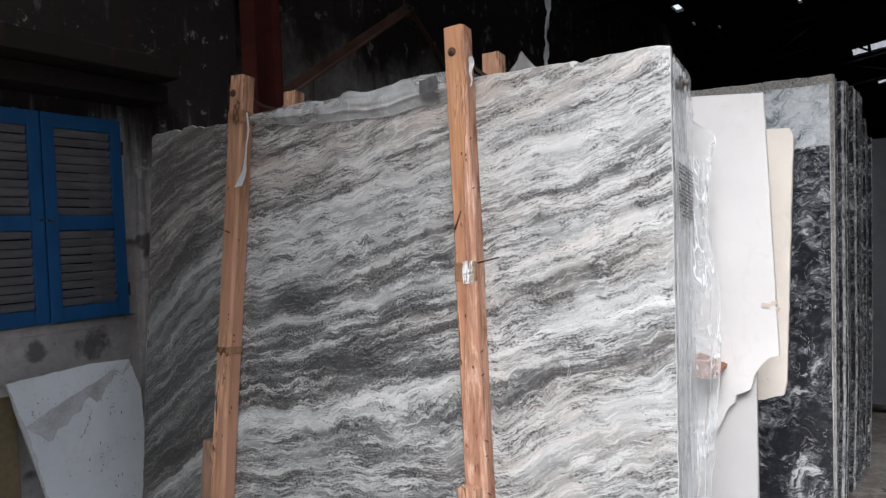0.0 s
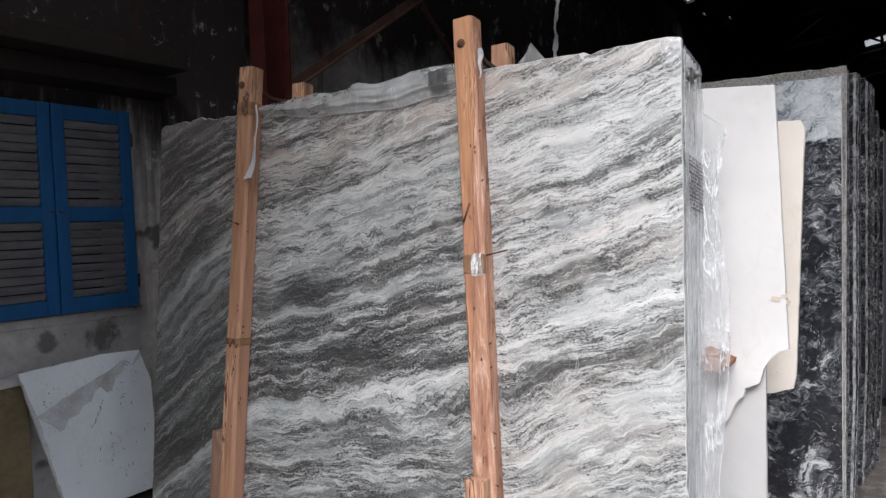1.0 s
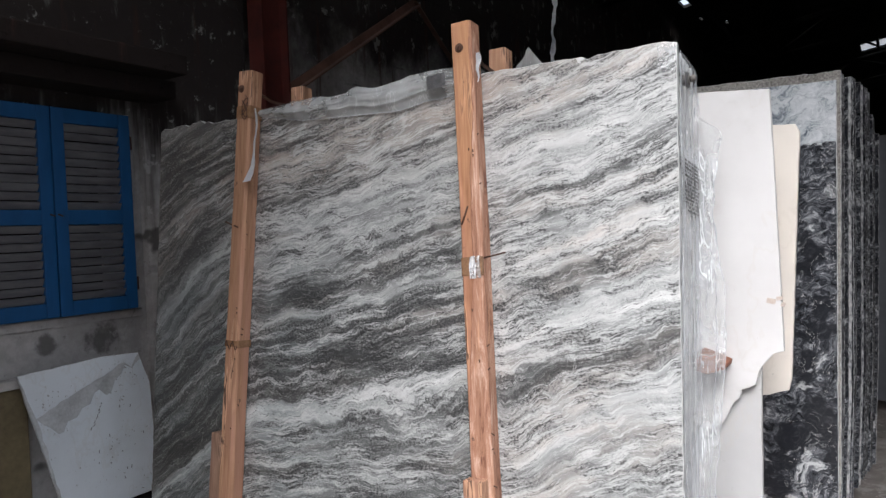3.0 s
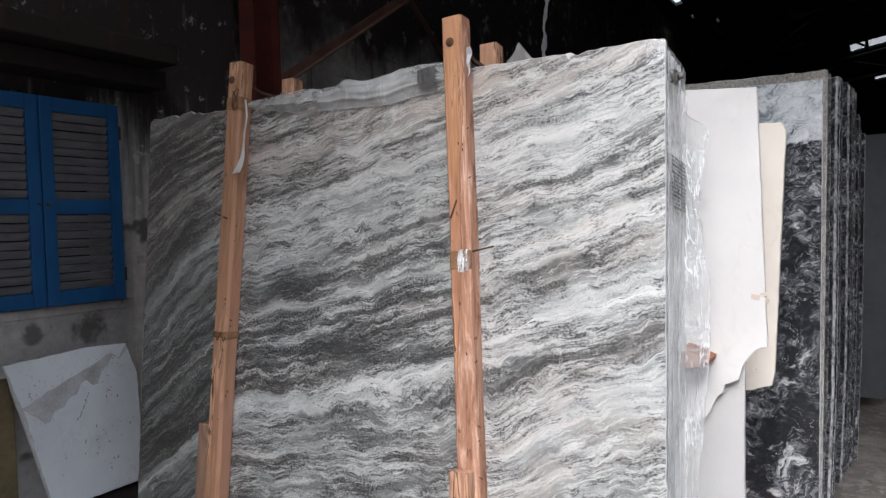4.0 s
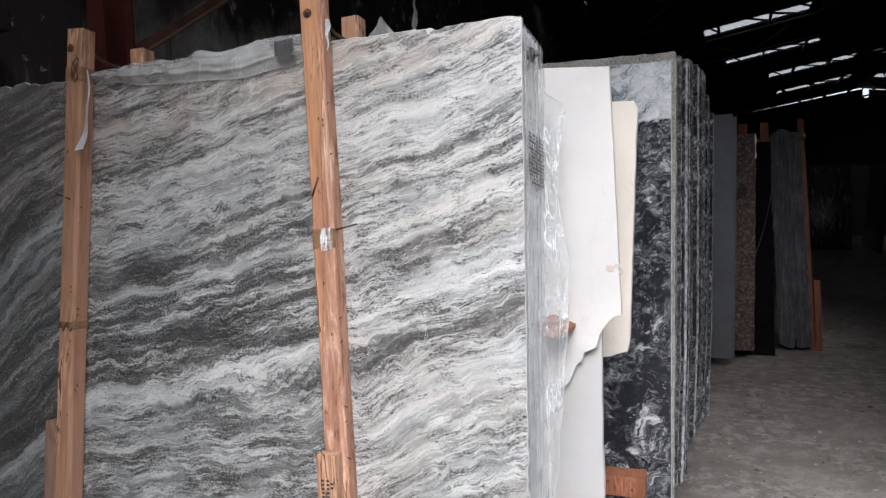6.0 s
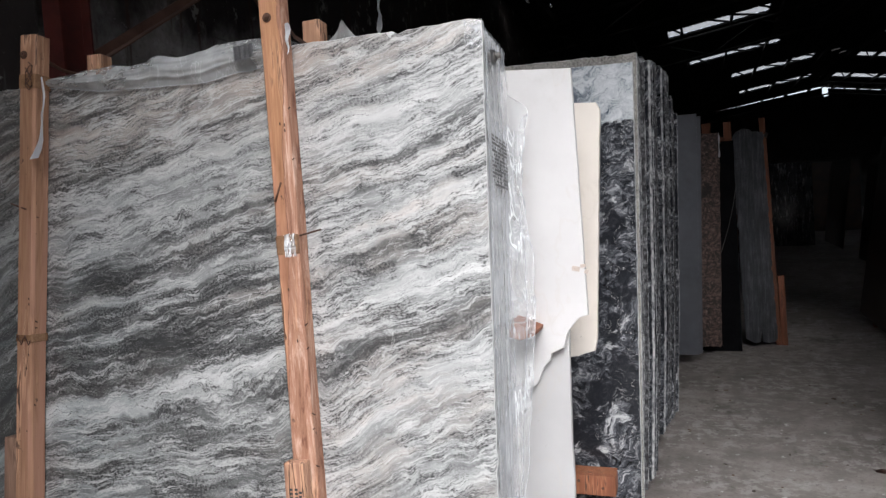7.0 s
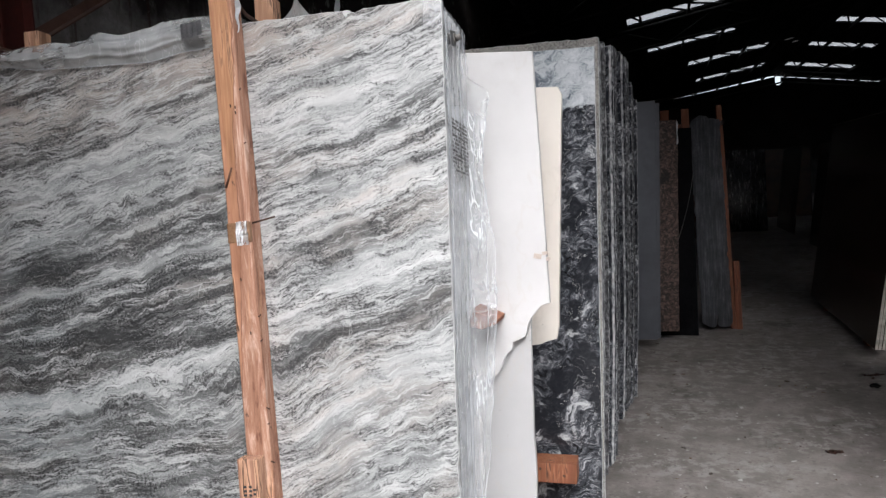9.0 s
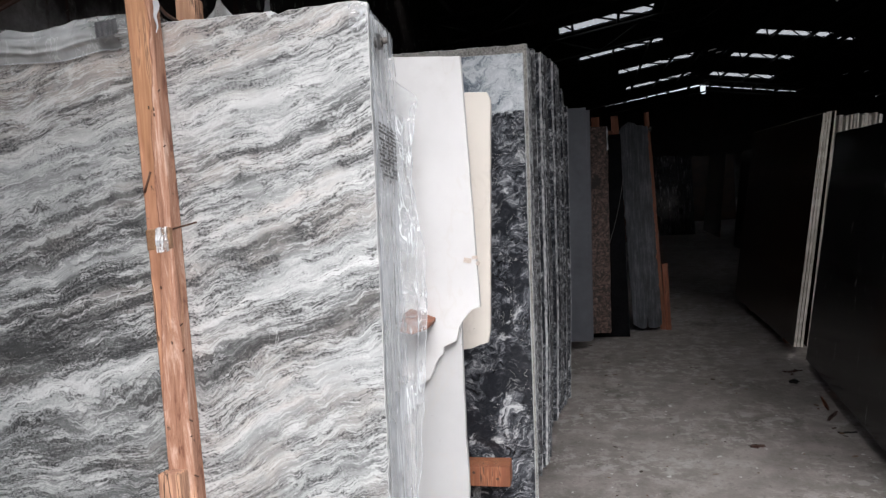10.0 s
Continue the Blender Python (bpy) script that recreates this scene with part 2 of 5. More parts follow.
def white_stone(name, tint, dirt=0.45, size=48.0):
    g = Graph(name, 0.42)
    p = g.coords()
    a = g.noise(p, 2.5, 6.0, 0.6)
    b = g.noise(g.scaled(p, (18, 18, 26)), 1.0, 6.0, 0.7)
    col = g.mix(g.span(a, 0.3, 0.75), tint, tuple(c * 0.86 for c in tint))
    pits = g.span(b, 0.66, 0.76)
    col = g.mix(g.mul(pits, 0.22), col, (0.42, 0.37, 0.30))
    vein = g.span(g.m("ABSOLUTE", g.m("SUBTRACT", g.noise(g.scaled(p, (3, 3, 1.6)), 1.0, 5.0, 0.6), 0.5)), 0.0, 0.012, 1.0, 0.0)
    col = g.mix(g.mul(vein, 0.12), col, (0.5, 0.44, 0.36))
    grime = g.span(g.noise(g.scaled(p, (4, 4, 5), (6, 1, 3)), 1.0, 6.0, 0.7), 0.54, 0.74)
    col = g.mix(g.mul(grime, 0.26), col, (0.40, 0.37, 0.33))
    limits = (0.64, 0.67) if dirt > 0.6 else (0.70, 0.745)
    if dirt > 0.6:
        dirt = g.mul(g.span(g.noise(p, 4.5, 3.0, 0.6), 0.46, 0.60), dirt)
    specks = g.span(g.noise(p, size, 3.0, 0.6), *limits)
    col = g.mix(g.mul(specks, dirt), col, (0.20, 0.17, 0.14))
    return g.finish(col, b, 0.12, 0.002)


def black_marble(name, capped):
    g = Graph(name, 0.2)
    p = g.coords()
    x, y, z = g.split(p)
    ax, ay, az = g.split(g.noise(p, 7.0, 3.0, 0.55, 0.0, True))
    bx, by, bz = g.split(g.noise(g.scaled(p, 1.0, (4, 0, 7)), 22.0, 3.0, 0.6, 0.0, True))

    def bent(v, a, b):
        return g.add(v, g.add(g.mul(g.m("SUBTRACT", a, 0.5), 0.20), g.mul(g.m("SUBTRACT", b, 0.5), 0.055)))

    q = g.join(bent(x, ax, bx), g.mul(y, 0.2), bent(g.add(z, g.mul(x, -0.35)), az, bz))
    body = g.noise(g.scaled(q, (9, 4, 13)), 1.0, 5.0, 0.62)
    leaf = g.noise(g.scaled(q, (30, 5, 74), (3, 0, 1)), 1.0, 4.0, 0.68)
    fine = g.noise(g.scaled(q, (70, 9, 120)), 1.0, 4.0, 0.75)
    zone = g.noise(g.scaled(p, (6.5, 2, 6.0), (2, 0, 4)), 1.0, 3.0, 0.6)
    # thin grey leaves of stone between plain black patches with sharp borders
    k = g.add(g.mul(leaf, 0.52), g.add(g.mul(fine, 0.26), g.mul(body, 0.30)))
    col = g.ramp(k, [(0.46, (0.012, 0.013, 0.016)), (0.53, (0.045, 0.048, 0.055)), (0.585, (0.14, 0.146, 0.158)), (0.64, (0.36, 0.37, 0.38)), (0.71, (0.66, 0.67, 0.67))])
    plain = g.span(g.add(zone, g.mul(g.m("SUBTRACT", leaf, 0.5), 0.12)), 0.515, 0.545)
    col = g.mix(g.mul(plain, 0.9), col, (0.016, 0.017, 0.021))
    white = g.mul(g.span(body, 0.56, 0.66), g.span(fine, 0.36, 0.56, 0.3, 1.0))
    col = g.mix(g.mul(white, 0.8), col, (0.60, 0.61, 0.61))
    crack = g.m("ABSOLUTE", g.m("SUBTRACT", g.noise(g.scaled(p, (6, 2, 5), (4, 0, 9)), 1.0, 4.0, 0.6), 0.5))
    crack = g.mul(g.span(crack, 0.0, 0.005, 1.0, 0.0), g.span(fine, 0.45, 0.6))
    col = g.mix(g.mul(crack, 0.7), col, (0.6, 0.6, 0.58))
    if not capped:
        return g.finish(col, fine, 0.04, 0.001)
    # a pale blue-grey mottled cap across the top of the slab
    cap = g.span(g.add(z, g.mul(g.m("SUBTRACT", leaf, 0.5), 0.05)), 1.734, 1.744)
    mottle = g.add(g.mul(g.noise(g.scaled(q, (11, 4, 15), (6, 0, 2)), 1.0, 6.0, 0.72), 0.7), g.mul(fine, 0.3))
    mottle = g.add(mottle, g.span(x, -0.45, -0.26, -0.05, 0.03))
    pale = g.ramp(mottle, [(0.40, (0.10, 0.118, 0.145)), (0.46, (0.28, 0.31, 0.335)), (0.52, (0.50, 0.53, 0.55)), (0.62, (0.66, 0.68, 0.69))])
    col = g.mix(cap, col, pale)
    return g.finish(col, fine, 0.04, 0.001)


def dark_edge():
    g = Graph("dark_rough_slab_edge", 0.62)
    p = g.world_place()
    r = g.random()
    n = g.noise(g.scaled(p, (160, 90, 38)), 1.0, 6.0, 0.75)
    s = g.noise(g.scaled(p, (30, 90, 32)), 1.0, 5.0, 0.65)
    saw = g.noise(g.scaled(p, (60, 240, 3.0), (2, 3, 1)), 1.0, 4.0, 0.7)
    k = g.add(g.add(n, g.mul(g.m("SUBTRACT", s, 0.5), 1.3)), g.mul(g.m("SUBTRACT", r, 0.5), 0.55))
    k = g.add(k, g.mul(g.m("SUBTRACT", saw, 0.5), 0.45))
    col = g.ramp(k, [(0.24, (0.022, 0.022, 0.024)), (0.36, (0.10, 0.103, 0.108)), (0.51, (0.26, 0.267, 0.27)), (0.74, (0.58, 0.59, 0.58))])
    return g.finish(col, n, 0.5, 0.006)


def plain_stone(name, dark, light, scale, rough=0.5, grainy=0.5):
    g = Graph(name, rough)
    p = g.coords()
    a = g.noise(p, scale, 6.0, 0.65)
    b = g.noise(p, scale * 9, 4.0, 0.7)
    k = g.add(g.mul(a, 1 - grainy), g.mul(b, grainy))
    col = g.ramp(k, [(0.36, dark), (0.64, light)])
    return g.finish(col, b, 0.15, 0.003)


def veined_black():
    g = Graph("black_polished_stone", 0.14)
    p = g.coords()
    n = g.noise(p, 3.5, 6.0, 0.65)
    col = g.ramp(n, [(0.36, (0.006, 0.006, 0.007)), (0.64, (0.020, 0.020, 0.021))])
    vein = g.m("ABSOLUTE", g.m("SUBTRACT", g.noise(g.scaled(p, (4.0, 1.0, 1.6), (2, 0, 5)), 1.0, 4.0, 0.6, 0.6), 0.5))
    # pale wisps: faint veins, with the polish's soft reflections painted in
    vein_sheen = g.span(g.noise(g.scaled(p, (14, 3, 3), (1, 0, 2)), 1.0, 5.0, 0.7), 0.5, 0.68)
    col = g.mix(g.mul(g.span(vein, 0.0, 0.02, 1.0, 0.0), vein_sheen), col, (0.22, 0.215, 0.20))
    col = g.mix(g.mul(vein_sheen, 0.42), col, (0.22, 0.215, 0.205))
    return g.finish(col, n, 0.03, 0.001)


def granite():
    g = Graph("brown_granite", 0.3)
    p = g.coords()
    n = g.noise(p, 38.0, 5.0, 0.7)
    net = g.m("ABSOLUTE", g.m("SUBTRACT", g.noise(p, 20.0, 4.0, 0.6, 0.8), 0.5))
    fine = g.noise(p, 130.0, 3.0, 0.7)
    x, y, z = g.split(p)
    col = g.ramp(g.add(g.mul(n, 0.7), g.mul(fine, 0.3)), [(0.36, (0.045, 0.026, 0.020)), (0.52, (0.15, 0.098, 0.080)), (0.70, (0.34, 0.26, 0.225))])
    col = g.mix(g.mul(g.span(net, 0.02, 0.07, 1.0, 0.0), 0.85), col, (0.018, 0.015, 0.014))
    big = g.span(g.noise(p, 6.0, 4.0, 0.6), 0.55, 0.62)
    col = g.mix(g.mul(big, g.span(z, 1.1, 1.5, 0.15, 0.85)), col, (0.016, 0.014, 0.014))
    return g.finish(col, n, 0.3, 0.004)


def split_slate():
    g = Graph("split_dark_slate", 0.8)
    p = g.coords()
    a = g.noise(g.scaled(p, (45, 20, 3.0)), 1.0, 6.0, 0.72, 0.4)
    b = g.noise(g.scaled(p, (10, 10, 6)), 1.0, 5.0, 0.6)
    c = g.noise(p, 70.0, 4.0, 0.7)
    k = g.add(g.add(g.mul(a, 0.5), g.mul(b, 0.3)), g.mul(c, 0.2))
    col = g.ramp(k, [(0.36, (0.014, 0.015, 0.017)), (0.50, (0.050, 0.053, 0.060)), (0.64, (0.14, 0.145, 0.153))])
    scratch = g.mul(g.span(a, 0.66, 0.74), g.span(b, 0.48, 0.6))
    col = g.mix(g.mul(scratch, 0.7), col, (0.34, 0.34, 0.33))
    return g.finish(col, g.add(a, c), 0.7, 0.012)


def timber(name, light, dark, rough=0.72, wane=False):
    g = Graph(name, rough)
    p = g.coords()
    r = g.random()
    x, y, z = g.split(p)
    q = g.join(g.add(x, g.mul(r, 7.0)), g.add(y, g.mul(r, 3.0)), g.add(z, g.mul(r, 5.0)))
    rings = g.noise(g.scaled(q, (16, 16, 0.9)), 1.0, 3.0, 0.5, 0.8)
    fibre = g.noise(g.scaled(q, (190, 190, 5)), 1.0, 4.0, 0.7)
    wave = g.m("ABSOLUTE", g.m("SINE", g.mul(rings, 30.0)))
    k = g.add(g.mul(wave, 0.15), g.mul(fibre, 0.82))
    col = g.mix(g.span(k, 0.15, 0.95), dark, light)
    # pink-grey weathered stretches and dark stains that run along the grain
    worn = g.span(g.noise(g.scaled(q, (13, 13, 1.0), (2, 9, 4)), 1.0, 4.0, 0.6), 0.46, 0.60)
    col = g.mix(g.mul(worn, 0.62), col, tuple(c * f for c, f in zip(light, (0.86, 0.80, 0.95))))
    stain = g.span(g.noise(g.scaled(q, (11, 11, 1.8), (4, 1, 2)), 1.0, 5.0, 0.65), 0.50, 0.68)
    col = g.mix(g.mul(stain, 0.7), col, tuple(c * f for c, f in zip(dark, (0.62, 0.52, 0.5))))
    if wane:
        # the bark side: rough pink-brown wood right of a wandering border, wide at the foot
        edge = g.add(g.span(z, 0.85, 1.60, -0.040, 0.006), g.span(z, 1.60, 1.95, 0.0, 0.018))
        edge = g.add(edge, g.mul(g.m("SUBTRACT", g.noise(g.scaled(q, (2, 2, 7)), 1.0, 4.0, 0.6), 0.5), 0.022))
        side = g.m("SUBTRACT", x, edge)
        streaks = g.noise(g.scaled(q, (52, 40, 6), (3, 3, 3)), 1.0, 6.0, 0.75, 0.9)
        bark = g.ramp(streaks, [(0.36, (0.13, 0.052, 0.034)), (0.44, (0.30, 0.145, 0.092)), (0.54, (0.41, 0.225, 0.15)), (0.64, (0.62, 0.43, 0.34))])
        col = g.mix(g.mul(g.span(side, -0.001, 0.002), 0.85), col, bark)
        col = g.mix(g.mul(g.span(g.m("ABSOLUTE", side), 0.0, 0.002, 1.0, 0.0), g.span(streaks, 0.4, 0.55, 0.2, 0.8)), col, (0.10, 0.035, 0.022))
    # long splits: a dark line with a pale raw lip
    path = g.noise(g.scaled(q, (15, 15, 1.3), (1, 5, 3)), 1.0, 4.0, 0.6)
    gap = g.m("ABSOLUTE", g.m("SUBTRACT", path, 0.5))
    where = g.span(g.noise(g.scaled(q, (5, 5, 1.6), (8, 2, 6)), 1.0, 2.0, 0.5), 0.46, 0.56)
    lip = g.mul(g.span(gap, 0.012, 0.05, 1.0, 0.0), where)
    col = g.mix(g.mul(lip, 0.55), col, tuple(min(0.85, c * 1.45 + 0.03) for c in light))
    split = g.mul(g.span(gap, 0.004, 0.014, 1.0, 0.0), where)
    col = g.mix(g.mul(split, 0.85), col, (0.05, 0.025, 0.018))
    specks = g.span(g.noise(g.scaled(q, (50, 50, 34)), 1.0, 3.0, 0.6), 0.68, 0.74)
    col = g.mix(g.mul(specks, 0.75), col, (0.06, 0.035, 0.025))
    return g.finish(col, g.m("SUBTRACT", fibre, g.mul(split, 3.0)), 0.4, 0.003)


def mouldy_shaded_concrete(name, light, dark, top_dark, courses=False, line=1.5, runs=(7.0, 7.0, 0.8)):
    g = Graph(name, 0.9)
    p = g.world_place()
    a = g.noise(p, 1.3, 7.0, 0.62)
    b = g.noise(p, 14.0, 6.0, 0.7)
    run = g.noise(g.scaled(p, runs), 1.0, 5.0, 0.65)
    col = g.mix(g.span(g.add(g.mul(a, 0.65), g.mul(b, 0.35)), 0.36, 0.66), dark, light)
    x, y, z = g.split(p)
    # black mould streaks from the roof, plus the roof's shade painted in with height
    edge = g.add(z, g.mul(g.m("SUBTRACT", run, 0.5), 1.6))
    mould_shade = g.mul(g.span(edge, line, line + 0.6), top_dark)
    mould_shade = g.mul(mould_shade, g.span(g.noise(g.scaled(p, (3.4, 3.4, 2.6)), 1.0, 7.0, 0.7), 0.76, 0.60, 0.25, 1.0))
    col = g.mix(mould_shade, col, (0.024, 0.019, 0.018))
    blot = g.span(g.noise(g.scaled(p, (3.6, 3.6, 4.5), (5, 2, 1)), 1.0, 3.0, 0.5), 0.645, 0.70)
    col = g.mix(g.mul(blot, 0.75), col, (0.04, 0.038, 0.036))
    # two damp stains under the window and rusty runs from the roof
    for cy, cz, ry, rz in ((1.545, 1.195, 0.040, 0.042), (1.80, 1.185, 0.075, 0.062)):
        dy = g.mul(g.m("SUBTRACT", y, cy), 1 / ry)
        dz = g.mul(g.m("SUBTRACT", z, cz), 1 / rz)
        d = g.add(g.add(g.mul(dy, dy), g.mul(dz, dz)), g.mul(g.m("SUBTRACT", g.noise(p, 15.0, 4.0, 0.6), 0.5), 5.0))
        col = g.mix(g.span(d, 0.3, 1.7, 0.72, 0.0), col, (0.075, 0.07, 0.066))
    rusty = g.mul(g.span(g.noise(g.scaled(p, (9, 9, 1.1), (3, 2, 0)), 1.0, 5.0, 0.7), 0.56, 0.68), g.span(z, 1.9, 2.6))
    col = g.mix(g.mul(rusty, 0.7), col, (0.060, 0.034, 0.027))
    worn = g.mul(g.span(g.noise(g.scaled(p, (7, 7, 2.2), (7, 5, 2)), 1.0, 6.0, 0.68), 0.57, 0.74), g.span(z, 2.0, 2.6))
    col = g.mix(g.mul(worn, 0.55), col, tuple(c * 0.55 for c in light))
    if courses:
        wall = g.t.nodes.new("ShaderNodeTexBrick")
        g.put(wall.inputs["Vector"], g.join(y, g.add(z, g.mul(g.m("SUBTRACT", b, 0.5), 0.03)), 0.0))
        wall.inputs["Scale"].default_value = 1.0
        wall.inputs["Brick Width"].default_value, wall.inputs["Row Height"].default_value = 0.40, 0.20
        wall.inputs["Mortar Size"].default_value, wall.inputs["Mortar Smooth"].default_value = 0.008, 0.4
        seam = g.mul(wall.outputs["Fac"], g.span(a, 0.48, 0.60, 0.0, 0.7))
        col = g.mix(seam, col, (0.02, 0.018, 0.017))
        run = g.m("SUBTRACT", run, g.mul(seam, 1.5))
    flecks = g.span(g.noise(p, 26.0, 5.0, 0.75), 0.60, 0.70)
    col = g.mix(g.mul(flecks, 0.6), col, tuple(c * 0.35 for c in dark))
    bare = g.mul(g.span(g.noise(p, 8.0, 5.0, 0.7), 0.60, 0.66), 0.5)
    col = g.mix(bare, col, tuple(c * 0.8 for c in light))
    return g.finish(col, g.add(b, run), 0.45, 0.012)


def blue_paint():
    g = Graph("blue_shutter_paint", 0.55)
    p = g.coords()
    a = g.noise(g.scaled(p, (9, 9, 3)), 1.0, 5.0, 0.6)
    b = g.noise(p, 60.0, 4.0, 0.7)
    col = g.mix(g.span(a, 0.35, 0.7), (0.007, 0.072, 0.205), (0.011, 0.094, 0.26))
    dirt = g.span(g.noise(g.scaled(p, (22, 22, 9)), 1.0, 5.0, 0.7), 0.6, 0.78)
    col = g.mix(g.mul(dirt, 0.5), col, (0.03, 0.045, 0.075))
    return g.finish(col, b, 0.15, 0.002)


def slat_paint():
    g = Graph("dusty_slat_paint", 0.65)
    p = g.coords()
    n = g.noise(g.scaled(p, (25, 6, 25)), 1.0, 5.0, 0.65)
    col = g.mix(g.span(n, 0.35, 0.7), (0.11, 0.11, 0.12), (0.175, 0.175, 0.183))
    return g.finish(col, n, 0.1, 0.002)


def floor_concrete():
    g = Graph("worn_concrete_floor", 0.75)
    p = g.world_place()
    a = g.noise(p, 0.7, 7.0, 0.62)
    b = g.noise(p, 5.5, 6.0, 0.7)
    c = g.noise(p, 60.0, 4.0, 0.7)
    k = g.add(g.add(g.mul(a, 0.5), g.mul(b, 0.38)), g.mul(c, 0.12))
    col = g.ramp(k, [(0.34, (0.085, 0.074, 0.066)), (0.50, (0.21, 0.19, 0.175)), (0.66, (0.39, 0.365, 0.34))])
    spill = g.span(g.noise(g.scaled(p, (1.1, 1.1, 1), (3, 7, 0)), 1.0, 5.0, 0.6), 0.56, 0.7)
    col = g.mix(g.mul(spill, 0.5), col, (0.12, 0.112, 0.105))
    oil = g.span(g.noise(g.scaled(p, (2.3, 1.2, 1), (9, 1, 0)), 1.0, 6.0, 0.68), 0.58, 0.66)
    col = g.mix(g.mul(oil, 0.55), col, (0.07, 0.06, 0.052))
    rose = g.span(g.noise(g.scaled(p, (2.0, 2.0, 1), (1, 4, 0)), 1.0, 5.0, 0.65), 0.5, 0.66)
    col = g.mix(g.mul(rose, 0.35), col, (0.30, 0.265, 0.255))
    drops = g.span(g.noise(p, 9.0, 4.0, 0.6), 0.66, 0.70)
    col = g.mix(g.mul(drops, 0.6), col, (0.06, 0.053, 0.048))
    skin = g.mul(g.span(g.noise(p, 11.0, 6.0, 0.72), 0.50, 0.56), g.span(g.noise(g.scaled(p, 1.0, (2, 8, 0)), 1.6, 4.0, 0.6), 0.42, 0.60))
    col = g.mix(g.mul(skin, 0.45), col, (0.40, 0.385, 0.365))
    scuff = g.mul(g.span(g.noise(p, 24.0, 5.0, 0.7), 0.57, 0.63), g.span(b, 0.40, 0.55))
    col = g.mix(g.mul(scuff, 0.55), col, (0.085, 0.078, 0.072))
    chips = g.span(g.noise(p, 17.0, 3.0, 0.55), 0.67, 0.72)
    col = g.mix(g.mul(chips, 0.7), col, (0.55, 0.54, 0.52))
    return g.finish(col, g.add(b, c), 0.3, 0.006, g.span(a, 0.3, 0.7, 0.6, 0.85))


def steel(name, colour, rough=0.7):
    g = Graph(name, rough, 0.0)
    p = g.world_place()
    a = g.noise(p, 6.0, 6.0, 0.65)
    b = g.noise(p, 50.0, 4.0, 0.7)
    col = g.mix(g.span(a, 0.35, 0.7), colour, tuple(c * 0.55 for c in colour))
    return g.finish(col, b, 0.25, 0.003)


def film_material(name, cover, rough=0.22, relief=0.006, white=0.10, wide=0.02, coarse=1.0, tint=(0.80, 0.82, 0.83)):
    g = Graph(name, rough)
    p = g.coords()
    crease = g.noise(g.scaled(p, (34 * coarse, 34 * coarse, 6 * coarse)), 1.0, 3.0, 0.5, 0.5)
    fold = g.noise(g.scaled(p, (12 * coarse, 12 * coarse, 24 * coarse)), 1.0, 3.0, 0.5, 0.7)
    dust = g.noise(p, 6.0, 3.0, 0.55)
    g.finish(tint, g.add(crease, fold), 0.9, relief)
    clear = g.t.nodes.new("ShaderNodeBsdfTransparent")
    blend = g.t.nodes.new("ShaderNodeMixShader")
    # opaque white creases: stress whitening, and the film's streak highlights painted in
    crease_shine = g.span(g.m("ABSOLUTE", g.m("SUBTRACT", crease, 0.5)), 0.0, wide, white, 0.0)
    crease_shine = g.add(crease_shine, g.span(g.m("ABSOLUTE", g.m("SUBTRACT", fold, 0.5)), 0.0, wide * 0.5, white * 0.3, 0.0))
    crease_shine = g.mul(crease_shine, g.span(dust, 0.42, 0.6, 0.1, 1.0))
    body = g.span(dust, 0.3, 0.7, cover * 0.6, min(1.0, cover * 1.4))
    g.put(blend.inputs[0], g.m("ADD", body, crease_shine, None, True))
    g.t.links.new(clear.outputs[0], blend.inputs[1])
    g.t.links.new(g.b.outputs[0], blend.inputs[2])
    g.t.links.new(blend.outputs[0], g.out.inputs["Surface"])
    return g.mat


def sheet_translucent():
    g = Graph("milky_roof_sheet", 0.4)
    p = g.world_place()
    n = g.noise(p, 2.5, 5.0, 0.6)
    tr = g.t.nodes.new("ShaderNodeBsdfTranslucent")
    clear = g.t.nodes.new("ShaderNodeBsdfTransparent")
    g.put(tr.inputs["Color"], g.mix(n, (0.14, 0.145, 0.144), (0.20, 0.204, 0.204)))
    blend = g.t.nodes.new("ShaderNodeMixShader")
    blend.inputs[0].default_value = 0.02
    g.t.links.new(tr.outputs[0], blend.inputs[1])
    g.t.links.new(clear.outputs[0], blend.inputs[2])
    g.t.links.new(blend.outputs[0], g.out.inputs["Surface"])
    return g.mat


MARBLE = wavy_marble()
EDGE = stone_edge()
WHITE = white_stone("white_limestone", (0.65, 0.64, 0.63))
WHITE_GREY = white_stone("greyish_white_limestone", (0.49, 0.487, 0.482))
CREAM = white_stone("cream_limestone", (0.76, 0.705, 0.632))
BLACK = black_marble("black_swirl_marble", True)
BLACK_PLAIN = black_marble("black_swirl_marble_uncapped", False)
DARK_EDGE = dark_edge()
ROUGH_BEIGE = plain_stone("rough_beige_grey_stone", (0.07, 0.066, 0.06), (0.40, 0.38, 0.35), 14.0, 0.85, 0.7)
GREY_STONE = plain_stone("honed_grey_stone", (0.085, 0.09, 0.103), (0.13, 0.136, 0.153), 2.0, 0.45, 0.3)
SLATE = split_slate()
GAP_BLACK = plain_stone("dark_gap_black", (0.003, 0.003, 0.0035), (0.010, 0.010, 0.011), 6.0, 0.95, 0.5)
GAP_BLACK.node_tree.nodes['Principled BSDF'].inputs['Specular IOR Level'].default_value = 0.05
BROWN_STONE = plain_stone("dark_brown_polished_stone", (0.022, 0.011, 0.007), (0.055, 0.026, 0.015), 3.0, 0.22, 0.4)
BLACK_POLISHED = veined_black()
PALE_EDGE = plain_stone("pale_slab_face", (0.28, 0.26, 0.22), (0.70, 0.66, 0.60), 12.0, 0.6, 0.5)
g = Graph("streaked_pale_edge", 0.6)
p = g.coords()
